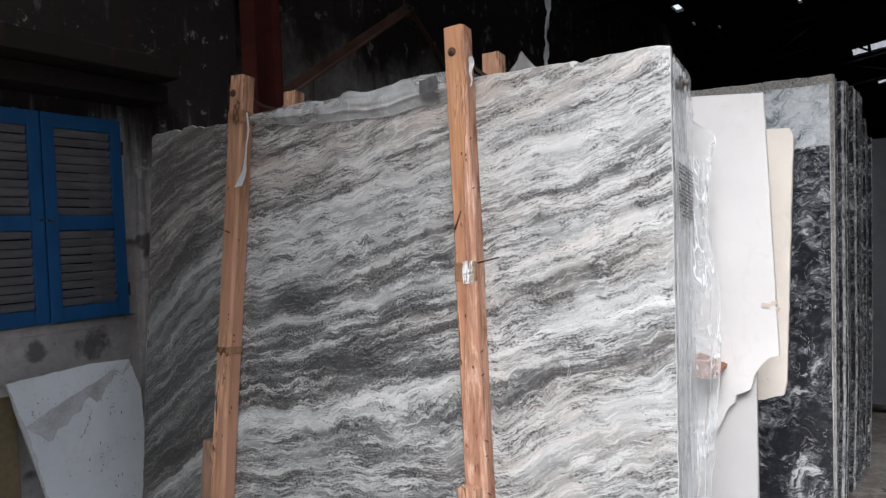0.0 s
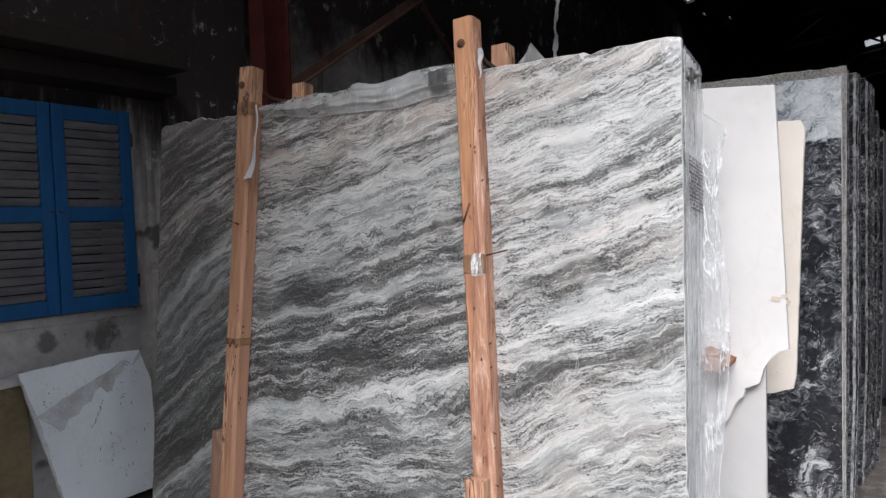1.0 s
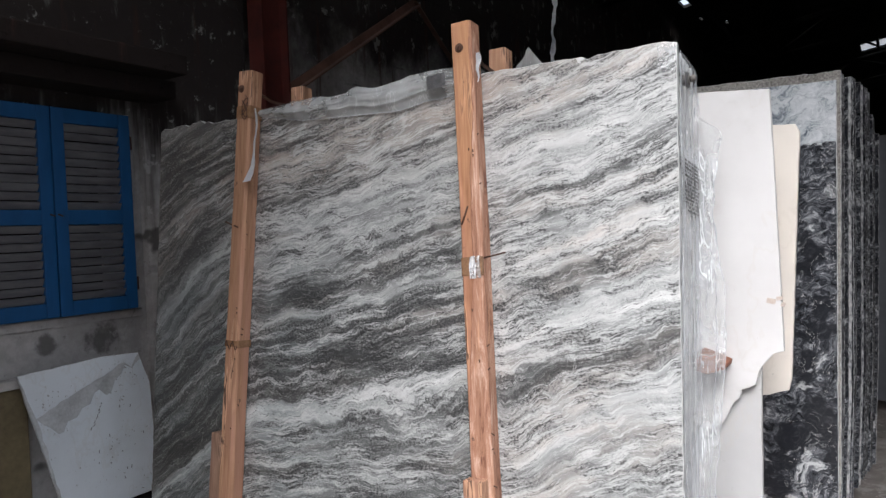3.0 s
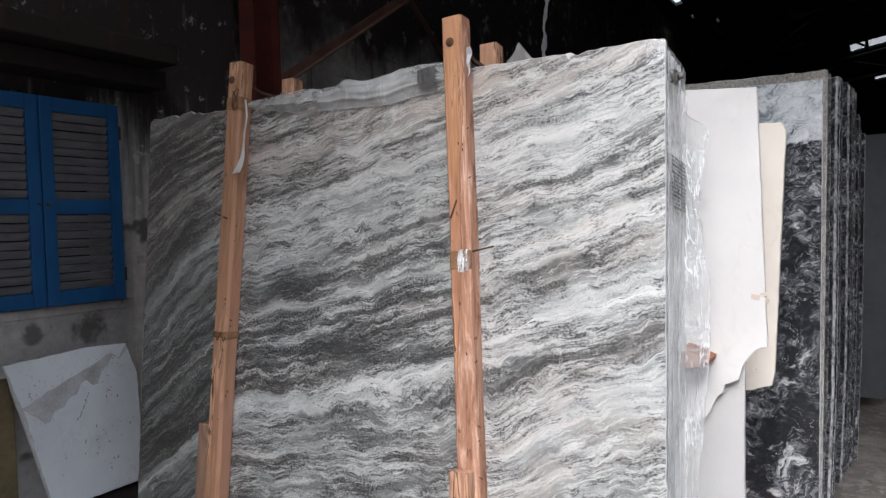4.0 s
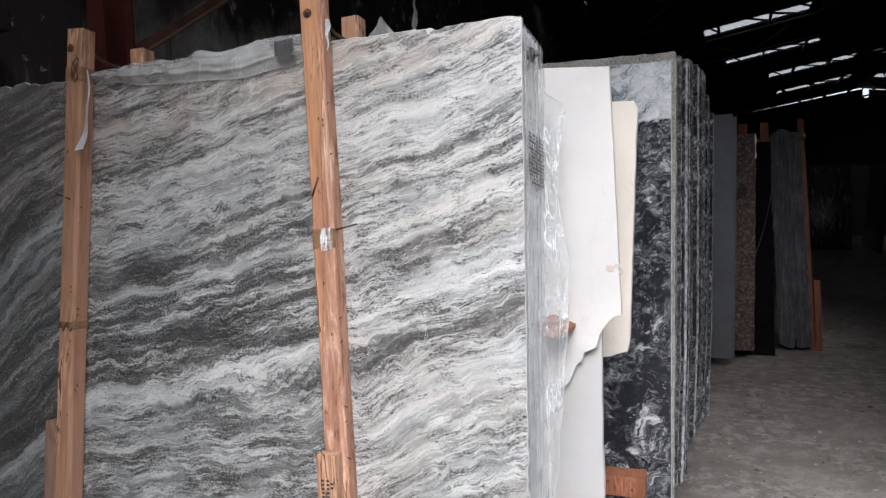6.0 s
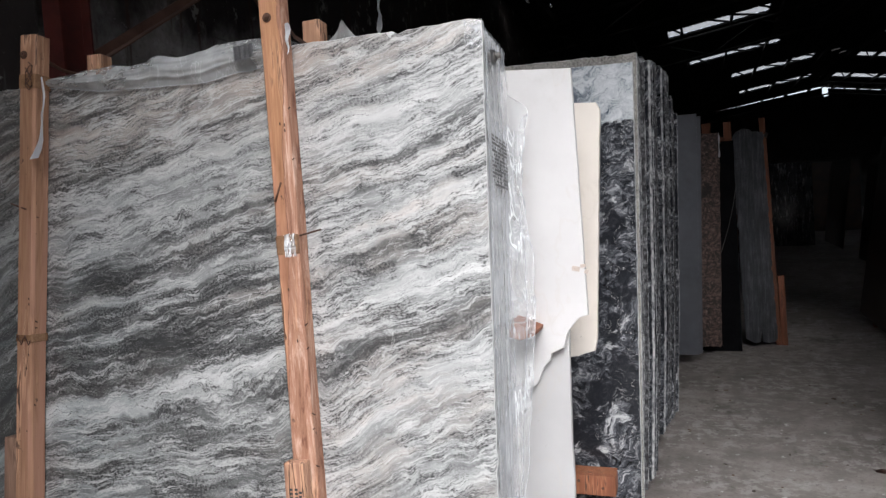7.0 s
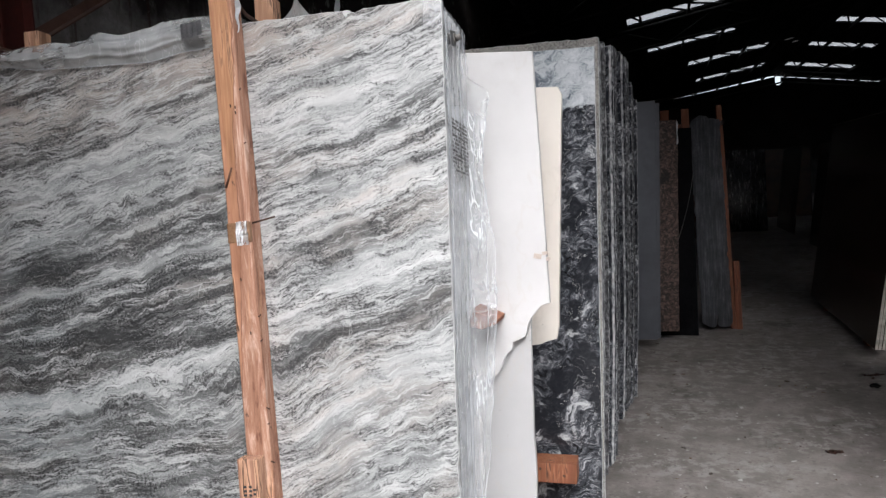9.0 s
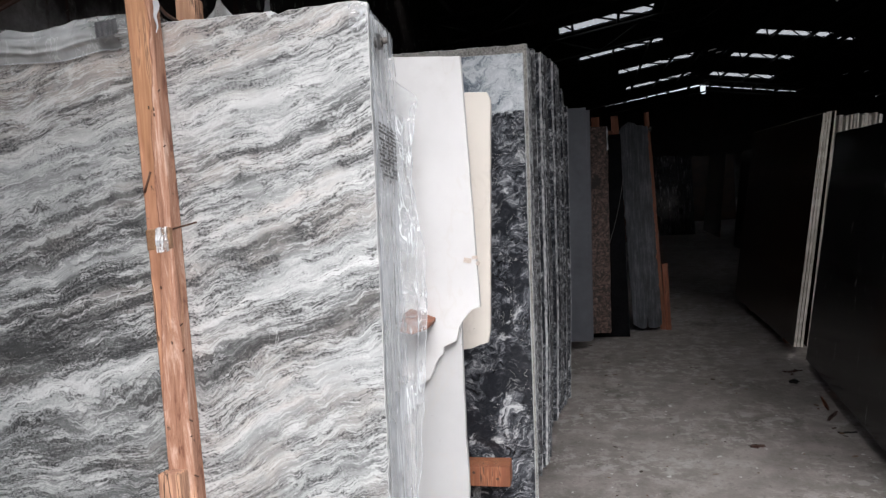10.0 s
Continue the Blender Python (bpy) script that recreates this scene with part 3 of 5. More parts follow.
a = g.noise(g.scaled(p, (60, 120, 2.2)), 1.0, 5.0, 0.7)
b = g.noise(g.scaled(p, (30, 30, 14)), 1.0, 5.0, 0.7)
PALE_STREAKED = g.finish(g.ramp(g.add(g.mul(a, 0.6), g.mul(b, 0.4)), [(0.36, (0.06, 0.05, 0.04)), (0.47, (0.33, 0.30, 0.25)), (0.60, (0.66, 0.62, 0.56))]), b, 0.3, 0.004)
GRANITE = granite()
WOOD = timber("pale_pine", (0.49, 0.28, 0.165), (0.25, 0.125, 0.07))
WOOD_GREY = timber("weathered_grey_pine", (0.36, 0.22, 0.15), (0.15, 0.085, 0.058))
WANEY = timber("waney_pine", (0.52, 0.275, 0.145), (0.31, 0.14, 0.066), 0.72, True)
WOOD_RED = timber("reddish_hardwood", (0.30, 0.115, 0.05), (0.17, 0.06, 0.028))
WOOD_ORANGE = timber("orange_pine", (0.22, 0.075, 0.03), (0.10, 0.034, 0.015))
WOOD_DARK = timber("dark_stained_timber", (0.075, 0.032, 0.02), (0.04, 0.017, 0.011))
CONCRETE = mouldy_shaded_concrete("mouldy_shaded_plaster", (0.64, 0.625, 0.605), (0.36, 0.342, 0.328), 0.975, False, 1.64)
LEDGE = mouldy_shaded_concrete("near_black_ledge_concrete", (0.030, 0.026, 0.024), (0.010, 0.0085, 0.008), 0.88)
REAR_WALL = mouldy_shaded_concrete("patchy_grey_blockwork", (0.46, 0.44, 0.42), (0.22, 0.205, 0.195), 0.96, True, 2.45, (1.6, 1.6, 1.3))
BLOCKWORK = mouldy_shaded_concrete("grey_render", (0.12, 0.12, 0.118), (0.045, 0.045, 0.044), 0.8)
OCHRE = plain_stone("ochre_limewash", (0.13, 0.105, 0.06), (0.24, 0.19, 0.105), 4.0, 0.9, 0.4)
BLUE = blue_paint()
SLAT = slat_paint()
FLOOR = floor_concrete()
RED_STEEL = steel("red_oxide_steel", (0.095, 0.015, 0.010))
BRACE_STEEL = steel("rusty_brown_steel", (0.15, 0.08, 0.058))
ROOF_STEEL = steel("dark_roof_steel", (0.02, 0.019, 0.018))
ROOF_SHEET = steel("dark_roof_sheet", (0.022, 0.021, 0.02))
RUST = steel("rusty_bolt", (0.10, 0.045, 0.025))
GALV = steel("dull_wire", (0.13, 0.12, 0.11), 0.5)
FILM = film_material("milky_stretch_film", 0.34, 0.08, 0.022, 1.0, 0.020, 0.8, (0.62, 0.64, 0.65))
FILM_THICK = film_material("bunched_stretch_film", 0.50, 0.12, 0.010, 0.25, 0.010, 0.55, (0.50, 0.515, 0.515))
FILM_TIGHT = film_material("tight_stretch_film", 0.42, 0.12, 0.006, 0.45, 0.012, 0.5, (0.74, 0.77, 0.80))
FILM_CLEAR = film_material("crinkled_clear_tape", 0.26, 0.06, 0.02, 0.8, 0.05)
SKYLIGHT = sheet_translucent()
TAPE = plain_stone("brown_packing_tape", (0.16, 0.085, 0.045), (0.32, 0.19, 0.11), 20.0, 0.25, 0.4)
PALE_TAPE = plain_stone("worn_pale_tape", (0.42, 0.33, 0.27), (0.62, 0.56, 0.5), 40.0, 0.3, 0.5)
BOARD_CORE = plain_stone("grey_board_core", (0.36, 0.37, 0.375), (0.68, 0.70, 0.71), 9.0, 0.85, 0.35)
BOARD_SKIN = white_stone("dirty_white_board_skin", (0.82, 0.87, 0.91), 0.75, 75.0)
DARK_TAPE = plain_stone("dark_grey_tape", (0.07, 0.07, 0.072), (0.20, 0.20, 0.205), 40.0, 0.35, 0.5)
LABEL_INK = plain_stone("label_ink", (0.02, 0.02, 0.02), (0.04, 0.04, 0.04), 30.0)
WHITE_PLASTIC = plain_stone("white_plastic_cord", (0.72, 0.75, 0.78), (0.86, 0.88, 0.9), 25.0, 0.4)


FLOOR.node_tree.nodes["Principled BSDF"].inputs["Specular IOR Level"].default_value = 0.2
for dull in (CONCRETE, LEDGE, BLOCKWORK, REAR_WALL, ROOF_STEEL, ROOF_SHEET):
    dull.node_tree.nodes["Principled BSDF"].inputs["Specular IOR Level"].default_value = 0.1


# ---------------------------------------------------------------- mesh helpers
def part(name, bm, material, parent, label=""):
    me = bpy.data.meshes.new(name)
    bm.to_mesh(me)
    bm.free()
    mats = material if isinstance(material, (list, tuple)) else [material]
    for k in mats:
        me.materials.append(k)
    ob = new(name, me)
    if parent is not None:
        ob.parent = parent
    if label:
        ob["label"] = label
    return ob


def thing(name, m, label, category, group="", kind=""):
    """An empty at the base of a thing, to which its parts are parented."""
    ob = new(name)
    ob.empty_display_size = 0.05
    ob.matrix_world = m
    return tagged(ob, label, category, group, kind)


def solid(name, bm, material, m, label, category, group="", kind=""):
    """A thing that is one mesh."""
    ob = part(name, bm, material, None)
    ob.matrix_world = m
    return tagged(ob, label, category, group, kind)


def box(bm, x0, x1, y0, y1, z0, z1, bevel=0.0, m=None):
    made = bmesh.ops.create_cube(bm, size=1.0)["verts"]
    bmesh.ops.scale(bm, vec=(x1 - x0, y1 - y0, z1 - z0), verts=made)
    bmesh.ops.translate(bm, vec=((x0 + x1) / 2, (y0 + y1) / 2, (z0 + z1) / 2), verts=made)
    if bevel:
        edges = list({e for v in made for e in v.link_edges})
        made = list({v for f in bmesh.ops.bevel(bm, geom=edges, offset=bevel, segments=2, affect="EDGES", profile=0.6)["faces"] for v in f.verts} | {v for v in made if v.is_valid})
    if m is not None:
        bmesh.ops.transform(bm, matrix=m, verts=[v for v in made if v.is_valid])
    return made


def tube(bm, points, radius, sides=8, cap=True):
    """A round bar along points."""
    rings = []
    for i, p in enumerate(points):
        a, b = Vector(points[max(i - 1, 0)]), Vector(points[min(i + 1, len(points) - 1)])
        q = (b - a).to_track_quat("Z", "Y")
        r = radius[i] if hasattr(radius, "__len__") else radius
        rings.append([bm.verts.new(Vector(p) + q @ Vector((r * math.cos(2 * math.pi * k / sides), r * math.sin(2 * math.pi * k / sides), 0))) for k in range(sides)])
    for r0, r1 in zip(rings, rings[1:]):
        for k in range(sides):
            bm.faces.new((r0[k], r0[(k + 1) % sides], r1[(k + 1) % sides], r1[k])).smooth = True
    if cap:
        bm.faces.new(rings[0][::-1])
        bm.faces.new(rings[-1])


def walk_outline(corners, step, jitter, rng):
    """Points along a closed outline, with the small chips of a sawn or broken edge."""
    pts = []
    n = len(corners)
    for i in range(n):
        (x0, z0), (x1, z1) = corners[i][:2], corners[(i + 1) % n][:2]
        amount = corners[i][2] if len(corners[i]) > 2 else jitter
        length = math.hypot(x1 - x0, z1 - z0)
        count = max(1, int(length / step))
        for k in range(count):
            f = k / count
            j = rng.gauss(0, amount) if k else 0.0
            nx, nz = (z1 - z0) / length, -(x1 - x0) / length
            pts.append((x0 + (x1 - x0) * f + nx * j, z0 + (z1 - z0) * f + nz * j))
    return pts


def slab_mesh(outline, thick, chamfer=0.0015):
    """A slab that stands in the local x-z plane: front face at y = 0, back at y = thick, edges eased.
    Material 0 is the face, material 1 the edge."""
    bm = bmesh.new()
    n = len(outline)
    cx, cz = sum(p[0] for p in outline) / n, sum(p[1] for p in outline) / n
    area = sum(outline[i][0] * outline[(i + 1) % n][1] - outline[(i + 1) % n][0] * outline[i][1] for i in range(n))
    pts = outline if area > 0 else outline[::-1]
    inner = []
    for i in range(n):
        a, b = pts[i - 1], pts[(i + 1) % n]
        tx, tz = b[0] - a[0], b[1] - a[1]
        length = math.hypot(tx, tz) or 1.0
        inner.append((pts[i][0] - tz / length * chamfer, pts[i][1] + tx / length * chamfer))
    rings = [[bm.verts.new((x, y, z)) for x, z in src] for src, y in ((inner, 0.0), (pts, chamfer), (pts, thick - chamfer), (inner, thick))]
    for a, b, c in geometry.tessellate_polygon([[Vector((x, z, 0)) for x, z in pts]]):
        bm.faces.new((rings[0][a], rings[0][b], rings[0][c]))
        bm.faces.new((rings[3][c], rings[3][b], rings[3][a]))
    for r0, r1 in zip(rings, rings[1:]):
        for k in range(n):
            f = bm.faces.new((r0[k], r1[k], r1[(k + 1) % n], r0[(k + 1) % n]))
            f.material_index = 1
    bmesh.ops.recalc_face_normals(bm, faces=bm.faces[:])
    return bm

rng = random.Random(7)

# ---------------------------------------------------------------- the setting
RIDGE_X, RIDGE_Z, PITCH = 5.83, 6.36, 0.153
WALL_X, HALL_END, HALL_RIGHT, ROOF_FRONT = -3.0, 42.0, 14.7, 0.8


def roof_z(x):
    return RIDGE_Z - PITCH * abs(x - RIDGE_X)


bm = bmesh.new()
box(bm, -300, 300, -300, 300, -0.4, 0.0)
tagged(part("ground", bm, FLOOR, None), "worn grey concrete floor with stains and chips", "floor", kind="structure")

# left wall with the window opening
WIN = (1.215, 1.945, 1.305, 2.19)
bm = bmesh.new()
box(bm, WALL_X - 0.25, WALL_X, -9.0, WIN[0], 0.0, 4.95)
box(bm, WALL_X - 0.25, WALL_X, WIN[1], 2.70, 0.0, 4.95)
box(bm, WALL_X - 0.25, WALL_X, WIN[0], WIN[1], 0.0, WIN[2])
box(bm, WALL_X - 0.25, WALL_X, WIN[0], WIN[1], WIN[3], 4.95)
wall_left = tagged(part("wall_left", bm, CONCRETE, None), "grey plastered wall, black mouldy streaks and painted shade towards the top", "wall", kind="structure")

bm = bmesh.new()
box(bm, WALL_X - 0.30, WALL_X - 0.05, 2.70, HALL_END, 0.0, 4.95)
tagged(part("wall_left_rear", bm, REAR_WALL, None), "grey rendered wall with roof shade painted into its upper part", "wall", kind="structure")

bm = bmesh.new()
box(bm, HALL_RIGHT, HALL_RIGHT + 0.25, ROOF_FRONT, HALL_END, 0.0, 4.95)
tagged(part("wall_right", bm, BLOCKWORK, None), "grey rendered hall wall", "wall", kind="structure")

# end wall with its gable, a hand's width under the roof
bm = bmesh.new()
pts = [(WALL_X, 0.0), (HALL_RIGHT, 0.0), (HALL_RIGHT, roof_z(HALL_RIGHT) - 0.01), (10.9, roof_z(10.9) - 0.01), (10.8, roof_z(10.8) - 0.055), (RIDGE_X + 0.42, RIDGE_Z - 0.13), (RIDGE_X + 0.42, RIDGE_Z - 0.46), (RIDGE_X + 0.34, RIDGE_Z - 0.54), (RIDGE_X + 0.20, RIDGE_Z - 0.54), (RIDGE_X + 0.12, RIDGE_Z - 0.46), (RIDGE_X + 0.12, RIDGE_Z - 0.08), (0.9, roof_z(0.9) - 0.03), (0.8, roof_z(0.8) - 0.01), (WALL_X, roof_z(WALL_X) - 0.01)]
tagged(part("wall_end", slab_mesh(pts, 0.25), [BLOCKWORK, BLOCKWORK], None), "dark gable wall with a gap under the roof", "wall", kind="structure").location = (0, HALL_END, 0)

# open front of the hall, unseen: header and closed right bay added to limit daylight
DAYLIGHT_OPENING = (-3.0, 4.8, 3.66)
bm = bmesh.new()
box(bm, DAYLIGHT_OPENING[1], HALL_RIGHT, ROOF_FRONT - 0.25, ROOF_FRONT, 0.0, roof_z(HALL_RIGHT))
box(bm, DAYLIGHT_OPENING[0], DAYLIGHT_OPENING[1], ROOF_FRONT - 0.25, ROOF_FRONT, DAYLIGHT_OPENING[2], roof_z(DAYLIGHT_OPENING[0]))
tagged(part("wall_front", bm, BLOCKWORK, None), "unseen front wall added to limit the daylight through its opening", "wall", kind="structure")

# unseen wall behind the viewer, added to block the low sky
bm = bmesh.new()
box(bm, -16.0, 20.0, -10.3, -10.0, 0.0, 7.0)
tagged(part("wall_yard", bm, BLOCKWORK, None), "unseen wall added to block the low sky", "wall", kind="structure")

# unseen lean-to added along the house wall to shade the left side
bm = bmesh.new()
box(bm, WALL_X, -0.62, -7.0, ROOF_FRONT - 0.26, 3.30, 3.40)
tagged(part("canopy_roof", bm, ROOF_SHEET, None), "unseen canopy added to shade the left side", "canopy", kind="structure")
for y in (-6.8, -3.6):
    bm = bmesh.new()
    box(bm, -0.74, -0.64, y, y + 0.1, 0.0, 3.298)
    tagged(part("canopy_post", bm, RED_STEEL, None), "unseen post added under the shading canopy", "post", kind="structure")

# plinth band under the window and the canopy ledge above it
bm = bmesh.new()
box(bm, WALL_X - 0.02, WALL_X + 0.05, -9.0, 1.435, 0.0, 1.045, 0.004)
plinth = tagged(part("trim_dado", bm, OCHRE, None), "ochre limewashed dado on the wall", "dado", kind="structure")
bm = bmesh.new()
box(bm, WALL_X + 0.002, WALL_X + 0.075, -9.0, 1.44, 1.047, 1.085, 0.008)
tagged(part("trim_dado_cap", bm, CONCRETE, None), "chipped pale cap on the dado", "trim", kind="structure")
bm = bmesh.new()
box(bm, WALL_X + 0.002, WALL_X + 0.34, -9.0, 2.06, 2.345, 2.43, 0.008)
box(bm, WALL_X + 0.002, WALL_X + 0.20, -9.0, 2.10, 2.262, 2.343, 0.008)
tagged(part("canopy_ledge", bm, LEDGE, None), "near-black concrete ledge above the window", "ledge", kind="structure")
bm = bmesh.new()
box(bm, WALL_X + 0.002, WALL_X + 0.014, WIN[0] - 0.05, WIN[1] + 0.055, WIN[2] - 0.045, WIN[2] - 0.004, 0.006)
tagged(part("window_sill", bm, CONCRETE, None), "rough plaster sill under the shutters", "sill", kind="structure")
bm = bmesh.new()
box(bm, WALL_X - 0.02, WALL_X + 0.05, 2.02, 2.12, 0.0, 2.26, 0.01)
tagged(part("pilaster", bm, CONCRETE, None), "chipped plaster pilaster beside the window", "pilaster", kind="structure")

# roof sheets with openings for the skylights
HOLES = [(-0.68, 1.66, 18.55, 19.45), (-0.25, 2.35, 23.35, 24.45), (1.15, 3.95, 28.85, 30.05), (1.7, 4.62, 35.15, 36.35),
         (5.86, 8.20, 27.00, 27.90), (8.60, 9.15, 27.70, 28.25), (5.86, 8.20, 31.75, 32.75), (5.86, 8.75, 37.20, 38.45)]
# rust holes: place and size
SPECKS = [(-2.86, 11.45, 0.12, 0.40), (-2.81, 12.60, 0.04, 0.2), (-2.53, 13.30, 0.04, 0.2), (-1.25, 13.30, 0.06, 0.3), (-2.62, 11.20, 0.03, 0.12), (11.20, 35.3, 0.08, 0.5), (11.68, 34.2, 0.08, 0.5), (6.95, 22.6, 0.10, 0.2), (4.50, 29.2, 0.30, 0.25), (4.95, 30.3, 0.22, 0.3)]
for x, y, w, d in SPECKS:
    HOLES.append((x, x + w, y, y + d))


def roof_side(name, x0, x1):
    """One slope of the roof, cut along the openings' edges; cells that lie in an opening are left out."""
    xs = sorted({x0, x1} | {v for h in HOLES for v in h[:2] if x0 < v < x1})
    ys = sorted({ROOF_FRONT, HALL_END + 0.3} | {v for h in HOLES if x0 <= h[0] < x1 for v in h[2:]})
    verts, faces, index = [], [], {}

    def vert(x, y, up):
        key = (x, y, up)
        if key not in index:
            index[key] = len(verts)
            verts.append((x, y, roof_z(x) + (0.05 if up else 0.0)))
        return index[key]

    def gone(i, j):
        if not (0 <= i < len(xs) - 1 and 0 <= j < len(ys) - 1):
            return True
        cx, cy = (xs[i] + xs[i + 1]) / 2, (ys[j] + ys[j + 1]) / 2
        return any(h[0] < cx < h[1] and h[2] < cy < h[3] for h in HOLES)

    for i in range(len(xs) - 1):
        for j in range(len(ys) - 1):
            if gone(i, j):
                continue
            a, b, c, d = (xs[i], ys[j]), (xs[i + 1], ys[j]), (xs[i + 1], ys[j + 1]), (xs[i], ys[j + 1])
            faces.append([vert(*p, 1) for p in (a, b, c, d)])
            faces.append([vert(*p, 0) for p in (d, c, b, a)])
            for (di, dj), (p, q) in zip(((0, -1), (1, 0), (0, 1), (-1, 0)), ((a, b), (b, c), (c, d), (d, a))):
                if gone(i + di, j + dj):
                    faces.append([vert(*p, 0), vert(*q, 0), vert(*q, 1), vert(*p, 1)])
    me = bpy.data.meshes.new(name)
    me.from_pydata(verts, [], faces)
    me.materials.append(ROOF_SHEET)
    return tagged(new(name, me), "dark corrugated roof with skylight openings", "roof", kind="structure")


roof_side("ceiling_left", WALL_X - 0.3, RIDGE_X)
roof_side("ceiling_right", RIDGE_X, HALL_RIGHT + 0.3)


def skylight(h):
    bm = bmesh.new()
    x0, x1, y0, y1 = h
    count = max(2, int((x1 - x0) / 0.09))
    rows = []
    for k in range(count + 1):
        x = x0 - 0.03 + (x1 - x0 + 0.06) * k / count
        lift = 0.056 + 0.012 * (k % 2)
        rows.append((bm.verts.new((x, y0 - 0.05, roof_z(x) + lift)), bm.verts.new((x, y1 + 0.05, roof_z(x) + lift))))
    for a, b in zip(rows, rows[1:]):
        bm.faces.new((a[0], b[0], b[1], a[1]))
    ob = part("skylight", bm, SKYLIGHT, None)
    return tagged(ob, "milky translucent corrugated skylight sheet in the roof", "skylight", "roof skylights", "structure")


for h in HOLES[:8]:
    skylight(h)

# purlins and trusses, dark under the roof
for k in range(16):
    x = -2.6 + k * 1.12
    bm = bmesh.new()
    box(bm, x, x + 0.05, ROOF_FRONT, HALL_END, roof_z(x) - 0.16, roof_z(x) - 0.03)
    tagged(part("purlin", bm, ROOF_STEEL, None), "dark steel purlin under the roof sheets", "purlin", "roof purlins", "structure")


def truss(y):
    root = thing("roof_truss", pose(0, y, 0), "dark steel roof truss across the hall", "roof truss", "roof trusses", "structure")
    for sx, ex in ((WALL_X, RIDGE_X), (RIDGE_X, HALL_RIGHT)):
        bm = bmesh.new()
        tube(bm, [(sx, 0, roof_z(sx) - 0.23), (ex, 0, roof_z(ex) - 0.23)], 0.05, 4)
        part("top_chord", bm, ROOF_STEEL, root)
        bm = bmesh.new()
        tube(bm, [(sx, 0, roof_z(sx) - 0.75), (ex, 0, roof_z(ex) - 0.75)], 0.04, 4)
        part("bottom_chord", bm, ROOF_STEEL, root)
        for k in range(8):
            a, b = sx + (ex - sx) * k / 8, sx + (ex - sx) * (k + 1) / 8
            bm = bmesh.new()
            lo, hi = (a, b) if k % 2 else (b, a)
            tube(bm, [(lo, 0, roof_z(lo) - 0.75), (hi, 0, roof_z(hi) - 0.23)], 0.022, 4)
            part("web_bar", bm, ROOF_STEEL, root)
    return root


first = truss(8.4)
for y in (13.9, 18.9, 38.6):
    copy_thing(first, pose(0, y, 0))

# slanting wind braces that cross the skylights
for x0, x1, y0, y1 in HOLES[:8]:
    if x1 - x0 < 0.5:
        continue
    for f, slant in ((0.05, 0.25), (0.38, 0.55), (0.55, 0.75), (0.86, 0.5)):
        x = x0 + (x1 - x0) * f
        bm = bmesh.new()
        tube(bm, [(x, y0 - 0.4, roof_z(x) - 0.035), (x + slant * (y1 - y0 + 0.8), y1 + 0.4, roof_z(x + slant * (y1 - y0 + 0.8)) - 0.035)], 0.028, 4)
        tagged(part("wind_brace", bm, ROOF_STEEL, None), "dark steel wind brace under the roof", "brace", "roof braces", "structure")

# steel frame against the left wall
COL_Y = 2.775
column = thing("steel_column", pose(WALL_X + 0.06, COL_Y, 0), "red oxide painted steel column against the wall", "column", kind="structure")
for name, d in (("flange", (0.0, 0.11, -0.095, -0.083)), ("flange", (0.0, 0.11, 0.083, 0.095)), ("web", (0.05, 0.058, -0.083, 0.083))):
    bm = bmesh.new()
    box(bm, *d, 0.0, 4.9)
    part(name, bm, RED_STEEL, column)
bm = bmesh.new()
box(bm, -0.03, 0.16, -0.14, 0.14, 0.0, 0.012)
part("base_plate", bm, RED_STEEL, column)

brace = thing("wall_brace", pose(WALL_X + 0.1, 0, 0), "rusty red angle-iron bracing on the rear wall", "brace", kind="structure")


def angle_bar(name, a, b, size):
    bm = bmesh.new()
    va, vb = Vector(a), Vector(b)
    m = Matrix.Translation(va) @ (vb - va).to_track_quat("Z", "X").to_matrix().to_4x4()
    length = (vb - va).length
    box(bm, 0.0, size, 0.0, 0.008, 0.0, length, 0.0, m)
    box(bm, 0.0, 0.008, 0.0085, size, 0.0, length, 0.0, m)
    return part(name, bm, BRACE_STEEL, brace)


angle_bar("diagonal", (0.02, 2.90, 2.40), (0.02, 4.20, 3.21), 0.055)
angle_bar("diagonal", (0.02, 4.18, 3.23), (0.02, 4.95, 2.68), 0.035)

# ---------------------------------------------------------------- the window shutters
window = thing("window_1", pose(WALL_X, 0, 0), "closed blue louvred wooden window shutters", "shutters", kind="structure")


def shutter_leaf(y0, y1, z0, z1):
    x = 0.028
    leaf_h = z1 - z0
    stile, rail = 0.052, 0.062
    bm = bmesh.new()
    mid = z0 + leaf_h * 0.475
    box(bm, x, x + 0.032, y0, y0 + stile, z0, z1, 0.003)
    box(bm, x, x + 0.032, y1 - stile, y1, z0, z1, 0.003)
    for a in (z0, mid - rail / 2, z1 - rail):
        box(bm, x + 0.002, x + 0.030, y0 + stile, y1 - stile, a, a + rail, 0.003)
    leaf = part("shutter_leaf", bm, BLUE, window)
    for lo, hi in ((z0 + rail, mid - rail / 2), (mid + rail / 2, z1 - rail)):
        count = 10 if lo > mid else 9
        step = (hi - lo) / count
        for k in range(count):
            bm = bmesh.new()
            m = pose(x + 0.014, 0, lo + step * (k + 0.5) + rng.uniform(-0.0015, 0.0015), 0, 27 + rng.uniform(-3, 3), 0)
            box(bm, -0.004, 0.004, y0 + stile - 0.004, y1 - stile + 0.004, -step * 0.465, step * 0.465, 0.002, m)
            part("slat", bm, SLAT, leaf)
    return leaf


